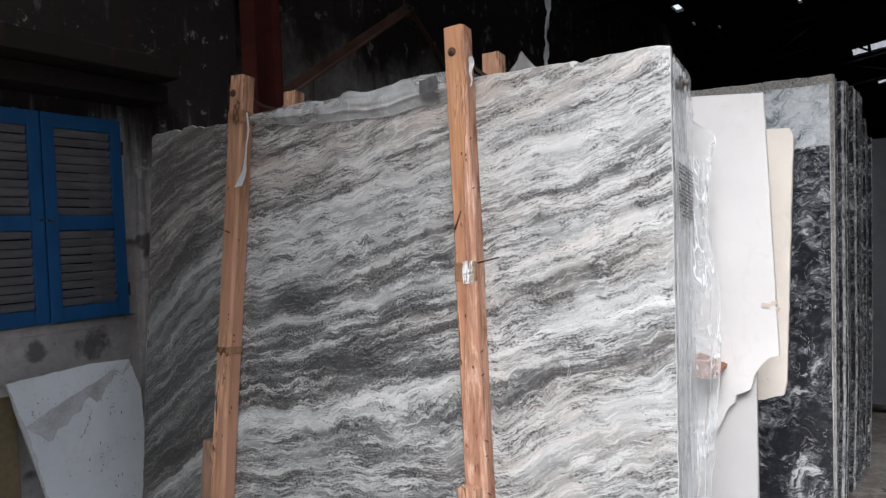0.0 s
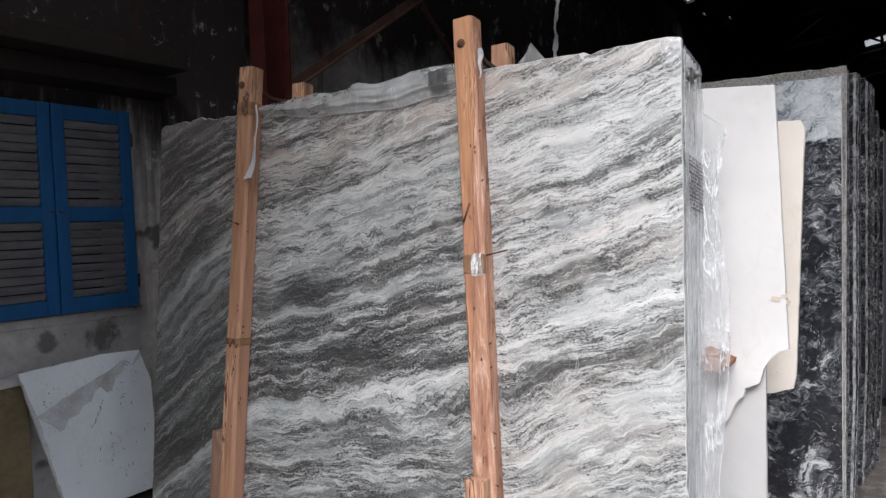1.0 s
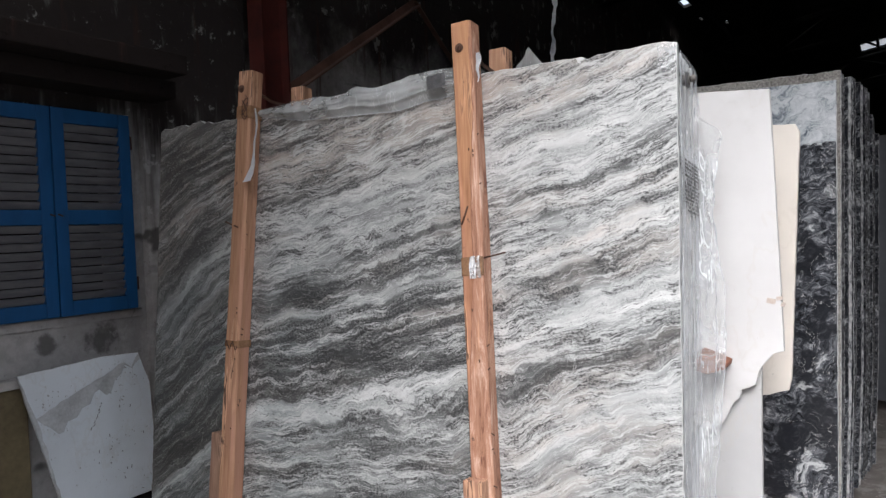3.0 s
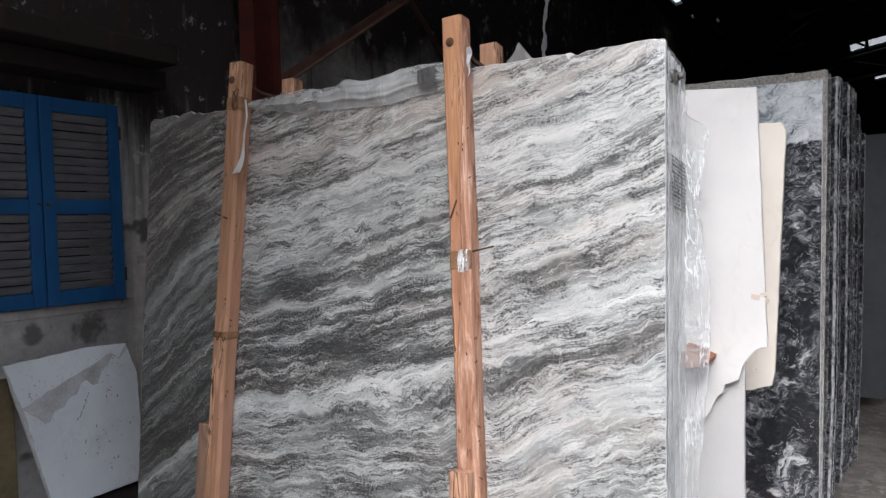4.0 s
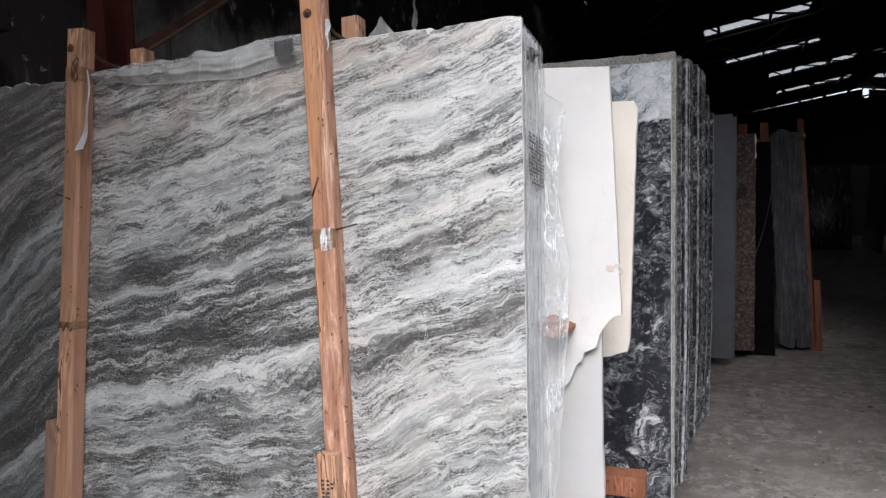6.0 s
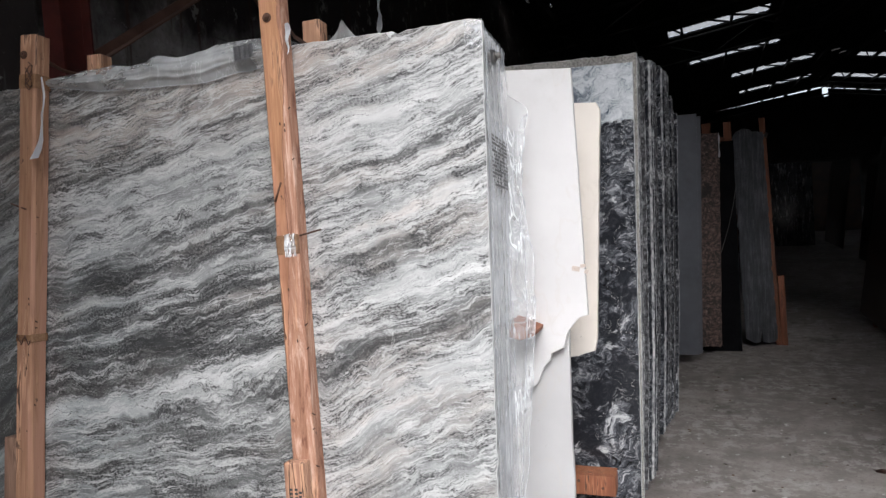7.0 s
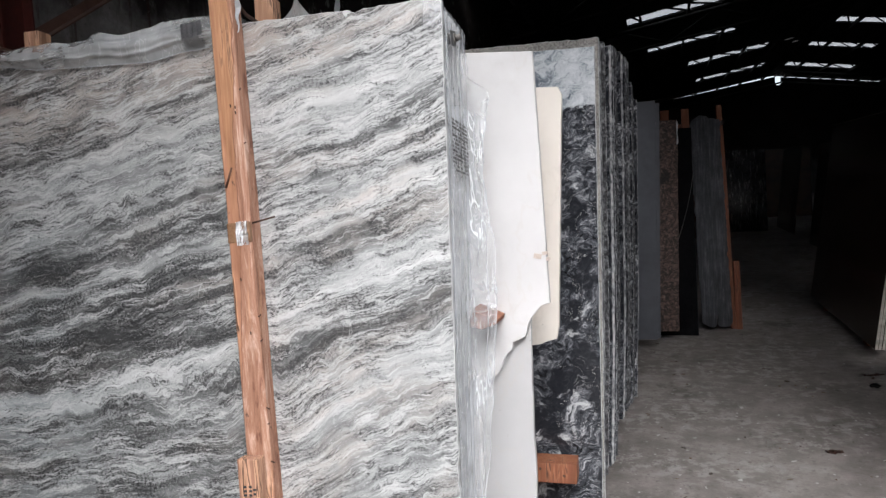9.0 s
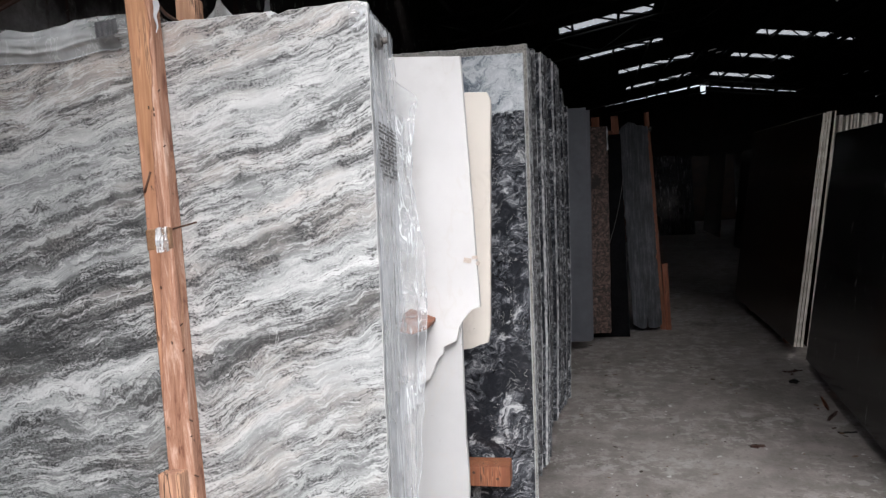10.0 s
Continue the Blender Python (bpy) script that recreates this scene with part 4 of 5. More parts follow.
mid_y = (WIN[0] + WIN[1]) / 2 + 0.003
shutter_leaf(WIN[0] + 0.004, mid_y - 0.003, WIN[2] + 0.002, WIN[3] - 0.006)
shutter_leaf(mid_y + 0.003, WIN[1] - 0.004, WIN[2] + 0.002, WIN[3] - 0.006)
bm = bmesh.new()
box(bm, -0.24, -0.22, WIN[0], WIN[1], WIN[2], WIN[3])
part("inner_board", bm, ROOF_STEEL, window)
for y in (mid_y - 0.02, mid_y + 0.012):
    bm = bmesh.new()
    tube(bm, [(0.062, y, 1.735), (0.074, y, 1.733), (0.074, y + 0.012, 1.728)], 0.0035, 6)
    part("latch", bm, RUST, window)
for z in (1.42, 2.06):
    bm = bmesh.new()
    tube(bm, [(0.05, WIN[1] + 0.004, z - 0.03), (0.05, WIN[1] + 0.004, z + 0.03)], 0.006, 8)
    part("hinge", bm, RUST, window)

# ---------------------------------------------------------------- the wrapped bundle of wavy grey marble
AZ, LEAN = 3.08, 4.98
BUNDLE = pose(-2.235, 1.4298, 0.12, 0, 0, AZ) @ pose(0, 0, 0, -LEAN, 0, 0)
THICK, COUNT = 0.019, 10

front_outline = [(0.0, 0.0, 0.002), (1.815, 0.0, 0.002), (1.82, 0.9, 0.0008), (1.82, 1.905, 0.0008), (1.79, 1.912, 0.001), (1.63, 1.907, 0.0012), (1.605, 1.899, 0.002), (1.585, 1.907, 0.0012), (1.33, 1.908, 0.0015),
                 (0.9, 1.903, 0.0015), (0.40, 1.893, 0.003), (0.30, 1.888, 0.004), (0.26, 1.896, 0.003), (0.12, 1.897, 0.003), (0.07, 1.890, 0.004), (0.035, 1.894, 0.002), (0.016, 1.885, 0.001), (0.012, 1.2, 0.001)]
for k in range(COUNT):
    if k == 0:
        outline = walk_outline(front_outline, 0.02, 0.001, rng)
    else:
        dx, dz = rng.uniform(-0.006, 0.001), rng.uniform(-0.012, 0.0)
        outline = walk_outline([(0.0, 0.0), (1.815 + dx, 0.0, 0.0008), (1.819 + dx, 1.90 + dz), (0.02, 1.885 + dz)], 0.06, 0.001, rng)
    label = "grey and white wavy veined marble slab, front of a bundle" if k == 0 else "grey marble slab packed in a bundle"
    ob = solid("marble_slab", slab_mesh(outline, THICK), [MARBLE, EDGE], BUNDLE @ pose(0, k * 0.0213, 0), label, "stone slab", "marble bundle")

    if k == 0:
        bm = slab_mesh(walk_outline([(1.573, 1.9045, 0.001), (1.583, 1.890, 0.003), (1.587, 1.897, 0.002), (1.600, 1.9000, 0.001), (1.588, 1.9065, 0.001)], 0.004, 0.0015, rng), 0.004, 0.0006)
        bmesh.ops.translate(bm, vec=(0, -0.0035, 0), verts=bm.verts[:])
        part("chipped_edge", bm, [EDGE, EDGE], ob, "white bruised chip on the top edge")

# bearers below the bundle
for x in (0.45, 1.35):
    bm = bmesh.new()
    box(bm, -0.05, 0.05, -0.14, 0.5, -0.12, -0.001, 0.006)
    ob = solid("timber_bearer", bm, WOOD, pose(-2.235, 1.4298, 0.12, 0, 0, AZ) @ pose(x, 0, 0), "sawn pine bearer under the marble bundle", "timber", "bundle bearers")


def post(name, foot, head, width, depth, material, label, m, group, wane=0.0):
    """A sawn timber post between two points of its axis, edges eased and a little twisted."""
    a, b = Vector(foot), Vector(head)
    length = (b - a).length
    bm = bmesh.new()
    n = 26
    rings = []
    c = 0.004
    for i in range(n + 1):
        f = i / n
        j = [rng.gauss(0, 0.0005) + 0.0035 * noise.noise((f * 3.1, k + foot[0] * 5, 2.0)) * math.sin(f * math.pi) for k in range(2)]
        hw, hd = width / 2 + 0.002 * noise.noise((f * 5, foot[0] * 9, 7.0)), depth / 2
        cr = c + wane * (1.0 - 0.7 * f) * (1.0 + 0.5 * noise.noise((f * 6, 1.0, 4.0)))
        sec = [(-hw + c, -hd), (hw - cr, -hd), (hw, -hd + cr), (hw, hd - c), (hw - c, hd), (-hw + c, hd), (-hw, hd - c), (-hw, -hd + c)]
        rings.append([bm.verts.new((x + j[0], y + j[1], length * f)) for x, y in sec])
    for r0, r1 in zip(rings, rings[1:]):
        for k in range(8):
            bm.faces.new((r0[k], r0[(k + 1) % 8], r1[(k + 1) % 8], r1[k]))
    bm.faces.new(rings[0][::-1])
    bm.faces.new(rings[-1])
    axis = (b - a).normalized()
    side = Vector((1, 0, 0))
    back = axis.cross(side).normalized()
    side = back.cross(axis).normalized()
    local = Matrix((side, back, axis)).transposed().to_4x4()
    root = thing(name, m @ Matrix.Translation(a) @ local, label, "timber post", group)
    part("post_body", bm, material, root)
    return root, length


def bolt(root, y, z, x=0.0):
    bm = bmesh.new()
    tube(bm, [(x, y, z), (x, y - 0.002, z)], 0.0125, 12)
    tube(bm, [(x, y - 0.002, z), (x, y - 0.007, z)], 0.0085, 6)
    tube(bm, [(x, y - 0.007, z), (x, y - 0.012, z)], 0.004, 8)
    part("bolt", bm, RUST, root, "rusty bolt and nut")


def wrap_tape(root, z, height, w, d, material, label):
    bm = bmesh.new()
    n = 0.0012
    box(bm, -w / 2 - n, w / 2 + n, -d / 2 - n, d / 2 + n, z, z + height, 0.004)
    part("tape", bm, material, root, label)


def nails(root, w, d, places):
    for z, sgn in places:
        bm = bmesh.new()
        out = rng.uniform(0.004, 0.011)
        tube(bm, [(sgn * w / 2 * 0.98, -d * 0.3, z), (sgn * (w / 2 + out), -d * 0.34, z + rng.uniform(-0.004, 0.006))], 0.0018, 5)
        part("nail", bm, RUST, root, "bent rusty nail")


P1W, P1D = 0.058, 0.054
p1, len1 = post("timber_post", (0.388, -P1D / 2 - 0.002, -0.10), (0.487, -P1D / 2 - 0.002, 2.024), P1W, P1D, WOOD, "weathered pine post strapping the marble bundle", BUNDLE, "bundle posts", 0.007)
bolt(p1, -P1D / 2, len1 - 0.058, -0.012)
wrap_tape(p1, len1 - 0.155, 0.042, P1W, P1D, TAPE, "brown packing tape wound round the post")
wrap_tape(p1, 1.238, 0.024, P1W, P1D, TAPE, "brown packing tape wound round the post")
nails(p1, P1W, P1D, [(1.60, 1), (1.28, 1), (1.30, 1), (1.06, 1)])
P2W, P2D = 0.058, 0.056
p2, len2 = post("timber_post", (1.386, -P2D / 2 - 0.002, -0.10), (1.274, -P2D / 2 - 0.002, 2.036), P2W, P2D, WANEY, "split reddish pine post strapping the marble bundle", BUNDLE, "bundle posts", 0.013)
bolt(p2, -P2D / 2, len2 - 0.07, -0.006)
wrap_tape(p2, 1.462, 0.05, P2W, P2D, TAPE, "clear brown tape wound round the post")
nails(p2, P2W, P2D, [(1.28, 1), (1.22, 1), (1.06, 1), (1.02, 1), (0.93, 1), (1.70, 1), (1.83, 1)])
for root, a, b in ((p1, (-0.072, -0.012, 1.640), (0.004, -P1D / 2 - 0.003, 1.622)), (p2, (-0.021, -P2D / 2 - 0.004, 1.597), (-0.002, -P2D / 2 - 0.001, 1.645)), (p2, (0.02, -0.012, 1.506), (0.092, -0.014, 1.517))):
    bm = bmesh.new()
    tube(bm, [a, b], 0.0026, 6)
    part("nail", bm, RUST, root, "long rusty nail")
for root, d, spots in ((p1, P1D, ((0.012, 1.16), (0.018, 1.20), (0.016, 1.36), (0.017, 1.345), (0.015, 0.98))), (p2, P2D, ((0.008, 1.79), (0.020, 1.785), (0.020, 1.772), (-0.004, 1.37), (0.010, 1.24)))):
    for x, z in spots:
        bm = bmesh.new()
        tube(bm, [(x, -d / 2 + 0.0005, z), (x + 0.001, -d / 2 - 0.0025, z + 0.007)], 0.0016, 5)
        part("staple", bm, RUST, root, "rusty staple stub")
BACK = COUNT * 0.0213 + 0.004
for x0, x1, top in ((0.47, 0.455, 2.045), (1.30, 1.247, 2.052)):
    post("timber_post", (x0, BACK + 0.035, -0.1), (x1, BACK + 0.035, top), 0.056, 0.056, WOOD, "pine post behind the marble bundle", BUNDLE, "bundle posts")

# short blocks nailed to the feet of the posts
bm = bmesh.new()
box(bm, -0.028, 0.028, -0.022, 0.022, 0.0, 0.86, 0.004)
solid("timber_batten", bm, WOOD_GREY, BUNDLE @ pose(0.352, -0.03, -0.0, 0, 2.2, 0), "split pine batten beside the post", "timber", "bundle battens")
batten = thing("timber_batten", BUNDLE @ pose(1.368, -0.08, -0.01, 0, -2.5, 0), "pale pine batten with a worn stamp, nailed to the post", "timber", "bundle battens")
bm = bmesh.new()
box(bm, -0.027, 0.027, -0.019, 0.019, 0.0, 0.86, 0.004)
part("batten_body", bm, WOOD, batten)
for cx, z0, count in ((-0.010, 0.742, 6), (0.004, 0.752, 5), (0.015, 0.775, 2)):
    for k in range(count):
        bm = bmesh.new()
        box(bm, cx - 0.004, cx + 0.004, -0.0198, -0.0192, z0 + 0.010 * k, z0 + 0.010 * k + 0.0055)
        part("stamp_bar", bm, LABEL_INK, batten, "faded black stamp mark")

# tie rods with wire between front and rear posts
for x, z in ((0.50, 1.965), (1.30, 1.965)):
    bm = bmesh.new()
    tube(bm, [(x, -0.03, z), (x - 0.02, 0.07, z - 0.012), (x - 0.05, BACK + 0.02, z + 0.004)], 0.005, 6)
    solid("tie_wire", bm, RUST, BUNDLE, "rusty tie wire between the post heads", "wire", "tie wires")

# paper shreds caught on the posts
def ribbon(bm, points, width, side):
    """A thin strip of plastic along points, two millimetres thick at its folds."""
    rows = []
    for i, p in enumerate(points):
        w = width[i] if hasattr(width, "__len__") else width
        s = Vector(side[i] if hasattr(side[0], "__len__") else side).normalized() * w / 2
        rows.append([bm.verts.new(Vector(p) + s), bm.verts.new(Vector(p) - s)])
    for a, b in zip(rows, rows[1:]):
        bm.faces.new((a[0], a[1], b[1], b[0])).smooth = True


def thicken(bm, amount):
    bmesh.ops.solidify(bm, geom=bm.faces[:], thickness=amount)
    for f in bm.faces:
        f.smooth = False


for x, z0, z1, widths in ((0.522, 1.90, 1.66, (0.008, 0.012, 0.012, 0.009, 0.012, 0.011, 0.016, 0.026, 0.040, 0.046)), (1.320, 1.950, 1.87, (0.012, 0.018, 0.019, 0.017, 0.013, 0.010, 0.008, 0.006, 0.005, 0.003))):
    bm = bmesh.new()
    pts = [(x + (0.003 if x < 1 else 0.001) * math.sin(i * 1.1), -0.042 - 0.003 * math.cos(i * 1.3) - (0.008 * max(i - 5, 0) if x < 1 else 0.0), z0 + (z1 - z0) * i / 9) for i in range(10)]
    ribbon(bm, pts, widths, (1, -0.25, 0))
    thicken(bm, 0.0012)
    solid("plastic_shred", bm, WHITE_PLASTIC, BUNDLE, "torn strip of white plastic beside the post", "plastic strip", "plastic shreds")


def film_grid(columns, rows, place, material, name, label):
    bm = bmesh.new()
    grid = [[bm.verts.new(place(i / columns, j / rows)) for j in range(rows + 1)] for i in range(columns + 1)]
    for i in range(columns):
        for j in range(rows):
            bm.faces.new((grid[i][j], grid[i + 1][j], grid[i + 1][j + 1], grid[i][j + 1])).smooth = True
    return solid(name, bm, material, BUNDLE, label, "plastic film", "stretch film")


CREST = ((0.50, 1.912), (0.57, 1.916), (0.66, 1.922), (0.73, 1.926), (0.81, 1.917), (0.85, 1.921), (0.88, 1.936), (0.97, 1.922), (1.04, 1.931), (1.10, 1.942), (1.20, 1.942), (1.28, 1.945))
HEM = ((0.50, 1.876), (0.72, 1.848), (0.85, 1.841), (1.03, 1.836), (1.17, 1.853), (1.28, 1.860))


def along(line, v):
    """The height of a broken line over v."""
    for (v0, r0), (v1, r1) in zip(line, line[1:]):
        if v0 <= v <= v1:
            k = (v - v0) / (v1 - v0)
            return r0 + (r1 - r0) * k * k * (3 - 2 * k)
    return line[-1][1]


def top_film(f, g):
    """Film bunched along the top edge between the posts, its lower hem loose on the face."""
    x = 0.505 + f * 0.765
    front, crest = along(HEM, x), along(CREST, x)
    wob = noise.noise((x * 9, g * 5, 1.3)) * 0.006 + noise.noise((x * 26, g * 13, 4.1)) * 0.005
    wob += 0.009 * (0.25 - abs(noise.noise((x * 3.2 + g * 1.5, g * 7, 8.2)))) + 0.007 * (0.3 - abs(noise.noise((x * 14 - g * 4, g * 5, 3.2))))
    if g < 0.55:
        k = g / 0.55
        tuck = 0.016 * math.sin(k * math.pi) + 0.006 * math.exp(-((k - 0.30 - 0.05 * math.sin(x * 11)) / 0.06) ** 2)
        return (x, -0.006 - tuck + wob * 0.7 * min(1.0, k * 4), front + (crest - 0.008 - front) * k + wob * 0.25)
    k = (g - 0.55) / 0.45
    return (x, -0.006 + 0.19 * k, crest - 0.008 + 0.008 * math.sin(k * math.pi) + wob * 0.5)


top_wrap = film_grid(130, 60, top_film, FILM_THICK, "plastic_film", "milky stretch film bunched over the top of the bundle")


def peak_film(f, g):
    x = 1.27 + 0.15 * f
    top = 1.935 + 0.095 * (1 - abs(f - 0.55) / 0.55)
    return (x + 0.01 * g, 0.18 + 0.03 * math.sin(f * 5) + 0.006 * noise.noise((f * 6, g * 6, 2)), 1.86 + (top - 1.86) * g)


film_grid(14, 10, peak_film, FILM_THICK, "plastic_film", "peak of stiff milky film standing behind the slab top")


def end_film(f, g):
    """Film stretched over the sawn ends of the bundle: crumpled near the top, in long pleats below."""
    z = 0.02 + 1.865 * g
    y = -0.004 + f * (BACK + 0.01)
    crush = 1.0 if z > 1.62 else max(0.25, 1.0 - (1.62 - z) * 4)
    pleat = 0.0025 * noise.noise((f * 9, z * 1.1, 7)) + 0.0012 * math.sin(f * 31 + 2 * noise.noise((z * 1.5, 2, 2)))
    return (1.8250 + 0.002 * math.sin(f * math.pi) + pleat + crush * 0.006 * (0.5 - abs(noise.noise((f * 6 + z * 5, z * 11, 3)))) + 0.0007 * noise.noise((f * 22, z * 40, 3)), y, z)


end_wrap = film_grid(20, 240, end_film, FILM_TIGHT, "plastic_film", "clear stretch film over the slab ends")


def flap_film(f, g):
    """Loose film that stands off the rear corner of the bundle."""
    z = 0.02 + 1.83 * g
    reach = 0.0
    for (v0, r0), (v1, r1) in zip(FLAP, FLAP[1:]):
        if v0 <= z <= v1:
            reach = r0 + (r1 - r0) * (z - v0) / (v1 - v0)
    reach += 0.008 * noise.noise((z * 6, 3.0, 0.5)) + 0.005 * noise.noise((z * 22, 1.0, 2.5))
    crumple = 1.0 if z > 1.35 else 0.5
    ridged = 0.5 - abs(noise.noise((f * 3.0 + z * 9, z * 5, 9)))
    fold = 0.010 * math.sin(f * 6 + z * 2.0) + crumple * 0.034 * ridged + 0.006 * noise.noise((f * 8, z * 24, 3)) + crumple * 0.012 * (0.4 - abs(noise.noise((f * 7 - z * 16, z * 13 + f * 4, 5))))
    return (1.815 + (0.008 + max(reach, 0.0)) * f, BACK - 0.03 + 0.045 * f + fold * f, z - 0.02 * f * f)


FLAP = ((0.0, 0.004), (0.70, 0.012), (1.0, 0.040), (1.20, 0.058), (1.33, 0.056), (1.48, 0.042), (1.56, 0.037), (1.64, 0.042), (1.71, 0.050), (1.735, 0.058), (1.76, 0.052), (1.79, 0.0), (1.86, 0.0))
flap = film_grid(20, 190, flap_film, FILM, "plastic_film", "loose crinkled film flapping off the bundle")
# thin film rolls added for the highlight lines on the flap and its edge
for lo, hi, at in ((70, 176, 1.0), (150, 174, 0.55), (60, 150, 0.72)):
    bm = bmesh.new()
    tube(bm, [Vector(flap_film(at, k / 190)) + Vector((0, -0.001, 0)) for k in range(lo, hi)], 0.0011, 5)
    part("rolled_hem", bm, FILM_TIGHT, flap, "thin roll of film added as a bright highlight line")

# a glossy fold of film taped over the slab's upper corner
film_grid(8, 10, lambda f, g: (1.776 + 0.044 * f, -0.004 - 0.004 * abs(noise.noise((f * 5, g * 6, 1))), 1.838 + 0.068 * g + 0.004 * noise.noise((f * 4, g * 3, 8))), FILM_CLEAR, "plastic_film", "glossy fold of clear film on the slab corner")

# packing print on the film: bars instead of its letters
for row in range(14):
    z = 1.508 + row * 0.009
    y = -0.002
    while y < 0.165:
        step = rng.choice((0.005, 0.008, 0.011))
        if rng.random() < 0.72:
            bm = bmesh.new()
            box(bm, 1.8345, 1.8352, y, y + step, z, z + 0.0054)
            part("print_bar", bm, LABEL_INK, end_wrap, "black printed bar")
        y += step + 0.003

# a bolt that sticks out of the slab end near the top
bm = bmesh.new()
tube(bm, [(1.82, 0.055, 1.828), (1.838, 0.055, 1.828)], 0.013, 8)
tube(bm, [(1.838, 0.055, 1.828), (1.850, 0.058, 1.832)], 0.008, 8)
solid("end_bolt", bm, GALV, BUNDLE, "grey steel bolt in the wrapped slab end", "bolt")

# ---------------------------------------------------------------- white and cream slabs behind the bundle
white_outline = [(-1.6, 0.0), (-0.49, 0.0, 0.002), (-0.482, 0.86, 0.003), (-0.455, 0.91, 0.003), (-0.41, 0.955, 0.003), (-0.372, 1.03, 0.003), (-0.335, 1.048, 0.003), (-0.305, 1.115, 0.003), (-0.262, 1.143, 0.0004), (-0.268, 1.4, 0.0004), (-0.279, 1.838, 0.0004), (-0.45, 1.852, 0.0005), (-1.6, 1.87, 0.002)]
solid("stone_slab", slab_mesh(walk_outline(white_outline, 0.018, 0.001, rng), 0.02), [WHITE, WHITE], pose(0, 2.035, 0.1), "white limestone slab with a broken lower corner", "stone slab", "leaning slabs")
under_outline = [(-1.6, 0.0), (-0.332, 0.0), (-0.328, 0.9, 0.0008), (-0.322, 1.10), (-1.6, 1.10)]
solid("stone_slab", slab_mesh(walk_outline(under_outline, 0.05, 0.001, rng), 0.02), [WHITE_GREY, WHITE_GREY], pose(0, 2.062, 0.1), "low white limestone slab behind the broken one", "stone slab", "leaning slabs")
cream_outline = [(-1.4, 0.0), (-0.46, 0.0), (-0.46, 0.93, 0.002), (-0.369, 0.962, 0.003), (-0.285, 0.984, 0.001), (-0.277, 1.02, 0.0004), (-0.237, 1.745, 0.0005), (-0.248, 1.768, 0.002), (-0.31, 1.772, 0.0015), (-1.4, 1.76)]
solid("stone_slab", slab_mesh(walk_outline(cream_outline, 0.025, 0.001, rng), 0.024), [CREAM, CREAM], pose(0, 2.285, 0.1), "cream limestone offcut with a broken foot", "stone slab", "leaning slabs")
for x0, w in ((-1.45, 0.1), (-0.75, 0.1)):
    bm = bmesh.new()
    box(bm, x0, x0 + w, 1.995, 2.58, 0.0, 0.099, 0.005)
    solid("timber_bearer", bm, WOOD_RED, pose(0, 0, 0), "dark timber bearer under the white slabs", "timber", "slab bearers")
wedge = [(-0.462, 1.244), (-0.470, 1.198), (-0.436, 1.189), (-0.394, 1.204), (-0.391, 1.216)]
solid("timber_wedge", slab_mesh(wedge, 0.104, 0.002), [WOOD_RED, WOOD_RED], pose(0, 1.93, 0), "reddish timber wedge end behind the film", "timber")
block = thing("timber_block", pose(-0.272, 2.565, 0.541, 0, 0.5, 2), "red timber spacer block with nail holes between the slabs", "timber")
bm = bmesh.new()
box(bm, -0.52, 0.0, -0.045, 0.045, -0.037, 0.037, 0.004)
part("block_body", bm, WOOD_RED, block)
for bx, bz in ((-0.045, -0.008), (-0.13, 0.014)):
    bm = bmesh.new()
    tube(bm, [(bx, -0.044, bz), (bx, -0.0458, bz)], 0.0055, 8)
    part("nail_hole", bm, RUST, block, "dark nail hole")
bm = bmesh.new()
box(bm, -0.12, 0.0, -0.04, 0.04, 0.0, 0.500, 0.004)
solid("timber_prop", bm, WOOD_RED, pose(-0.60, 2.565, 0.0), "dark timber prop under the spacer block", "timber")

# ---------------------------------------------------------------- black marble stack
black_outline = [(-1.9, 0.0), (-0.205, 0.0, 0.0005), (-0.19, 0.5, 0.0005), (-0.163, 1.94, 0.0005), (-0.36, 1.945, 0.0006), (-1.9, 1.955)]
solid("stone_slab", slab_mesh(walk_outline(black_outline, 0.03, 0.001, rng), 0.02), [BLACK, DARK_EDGE], pose(0, 2.65, 0.1), "black marble slab with white swirls and a pale top", "stone slab", "black marble stack")
rough_outline = [(-1.9, 0.0), (-0.197, 0.0, 0.0005), (-0.151, 1.975, 0.0012), (-0.6, 1.985, 0.0012), (-1.9, 1.99)]
solid("stone_slab", slab_mesh(walk_outline(rough_outline, 0.012, 0.0006, rng), 0.028), [ROUGH_BEIGE, DARK_EDGE], pose(0, 2.685, 0.1), "rough beige-grey slab behind the black marble", "stone slab", "black marble stack")
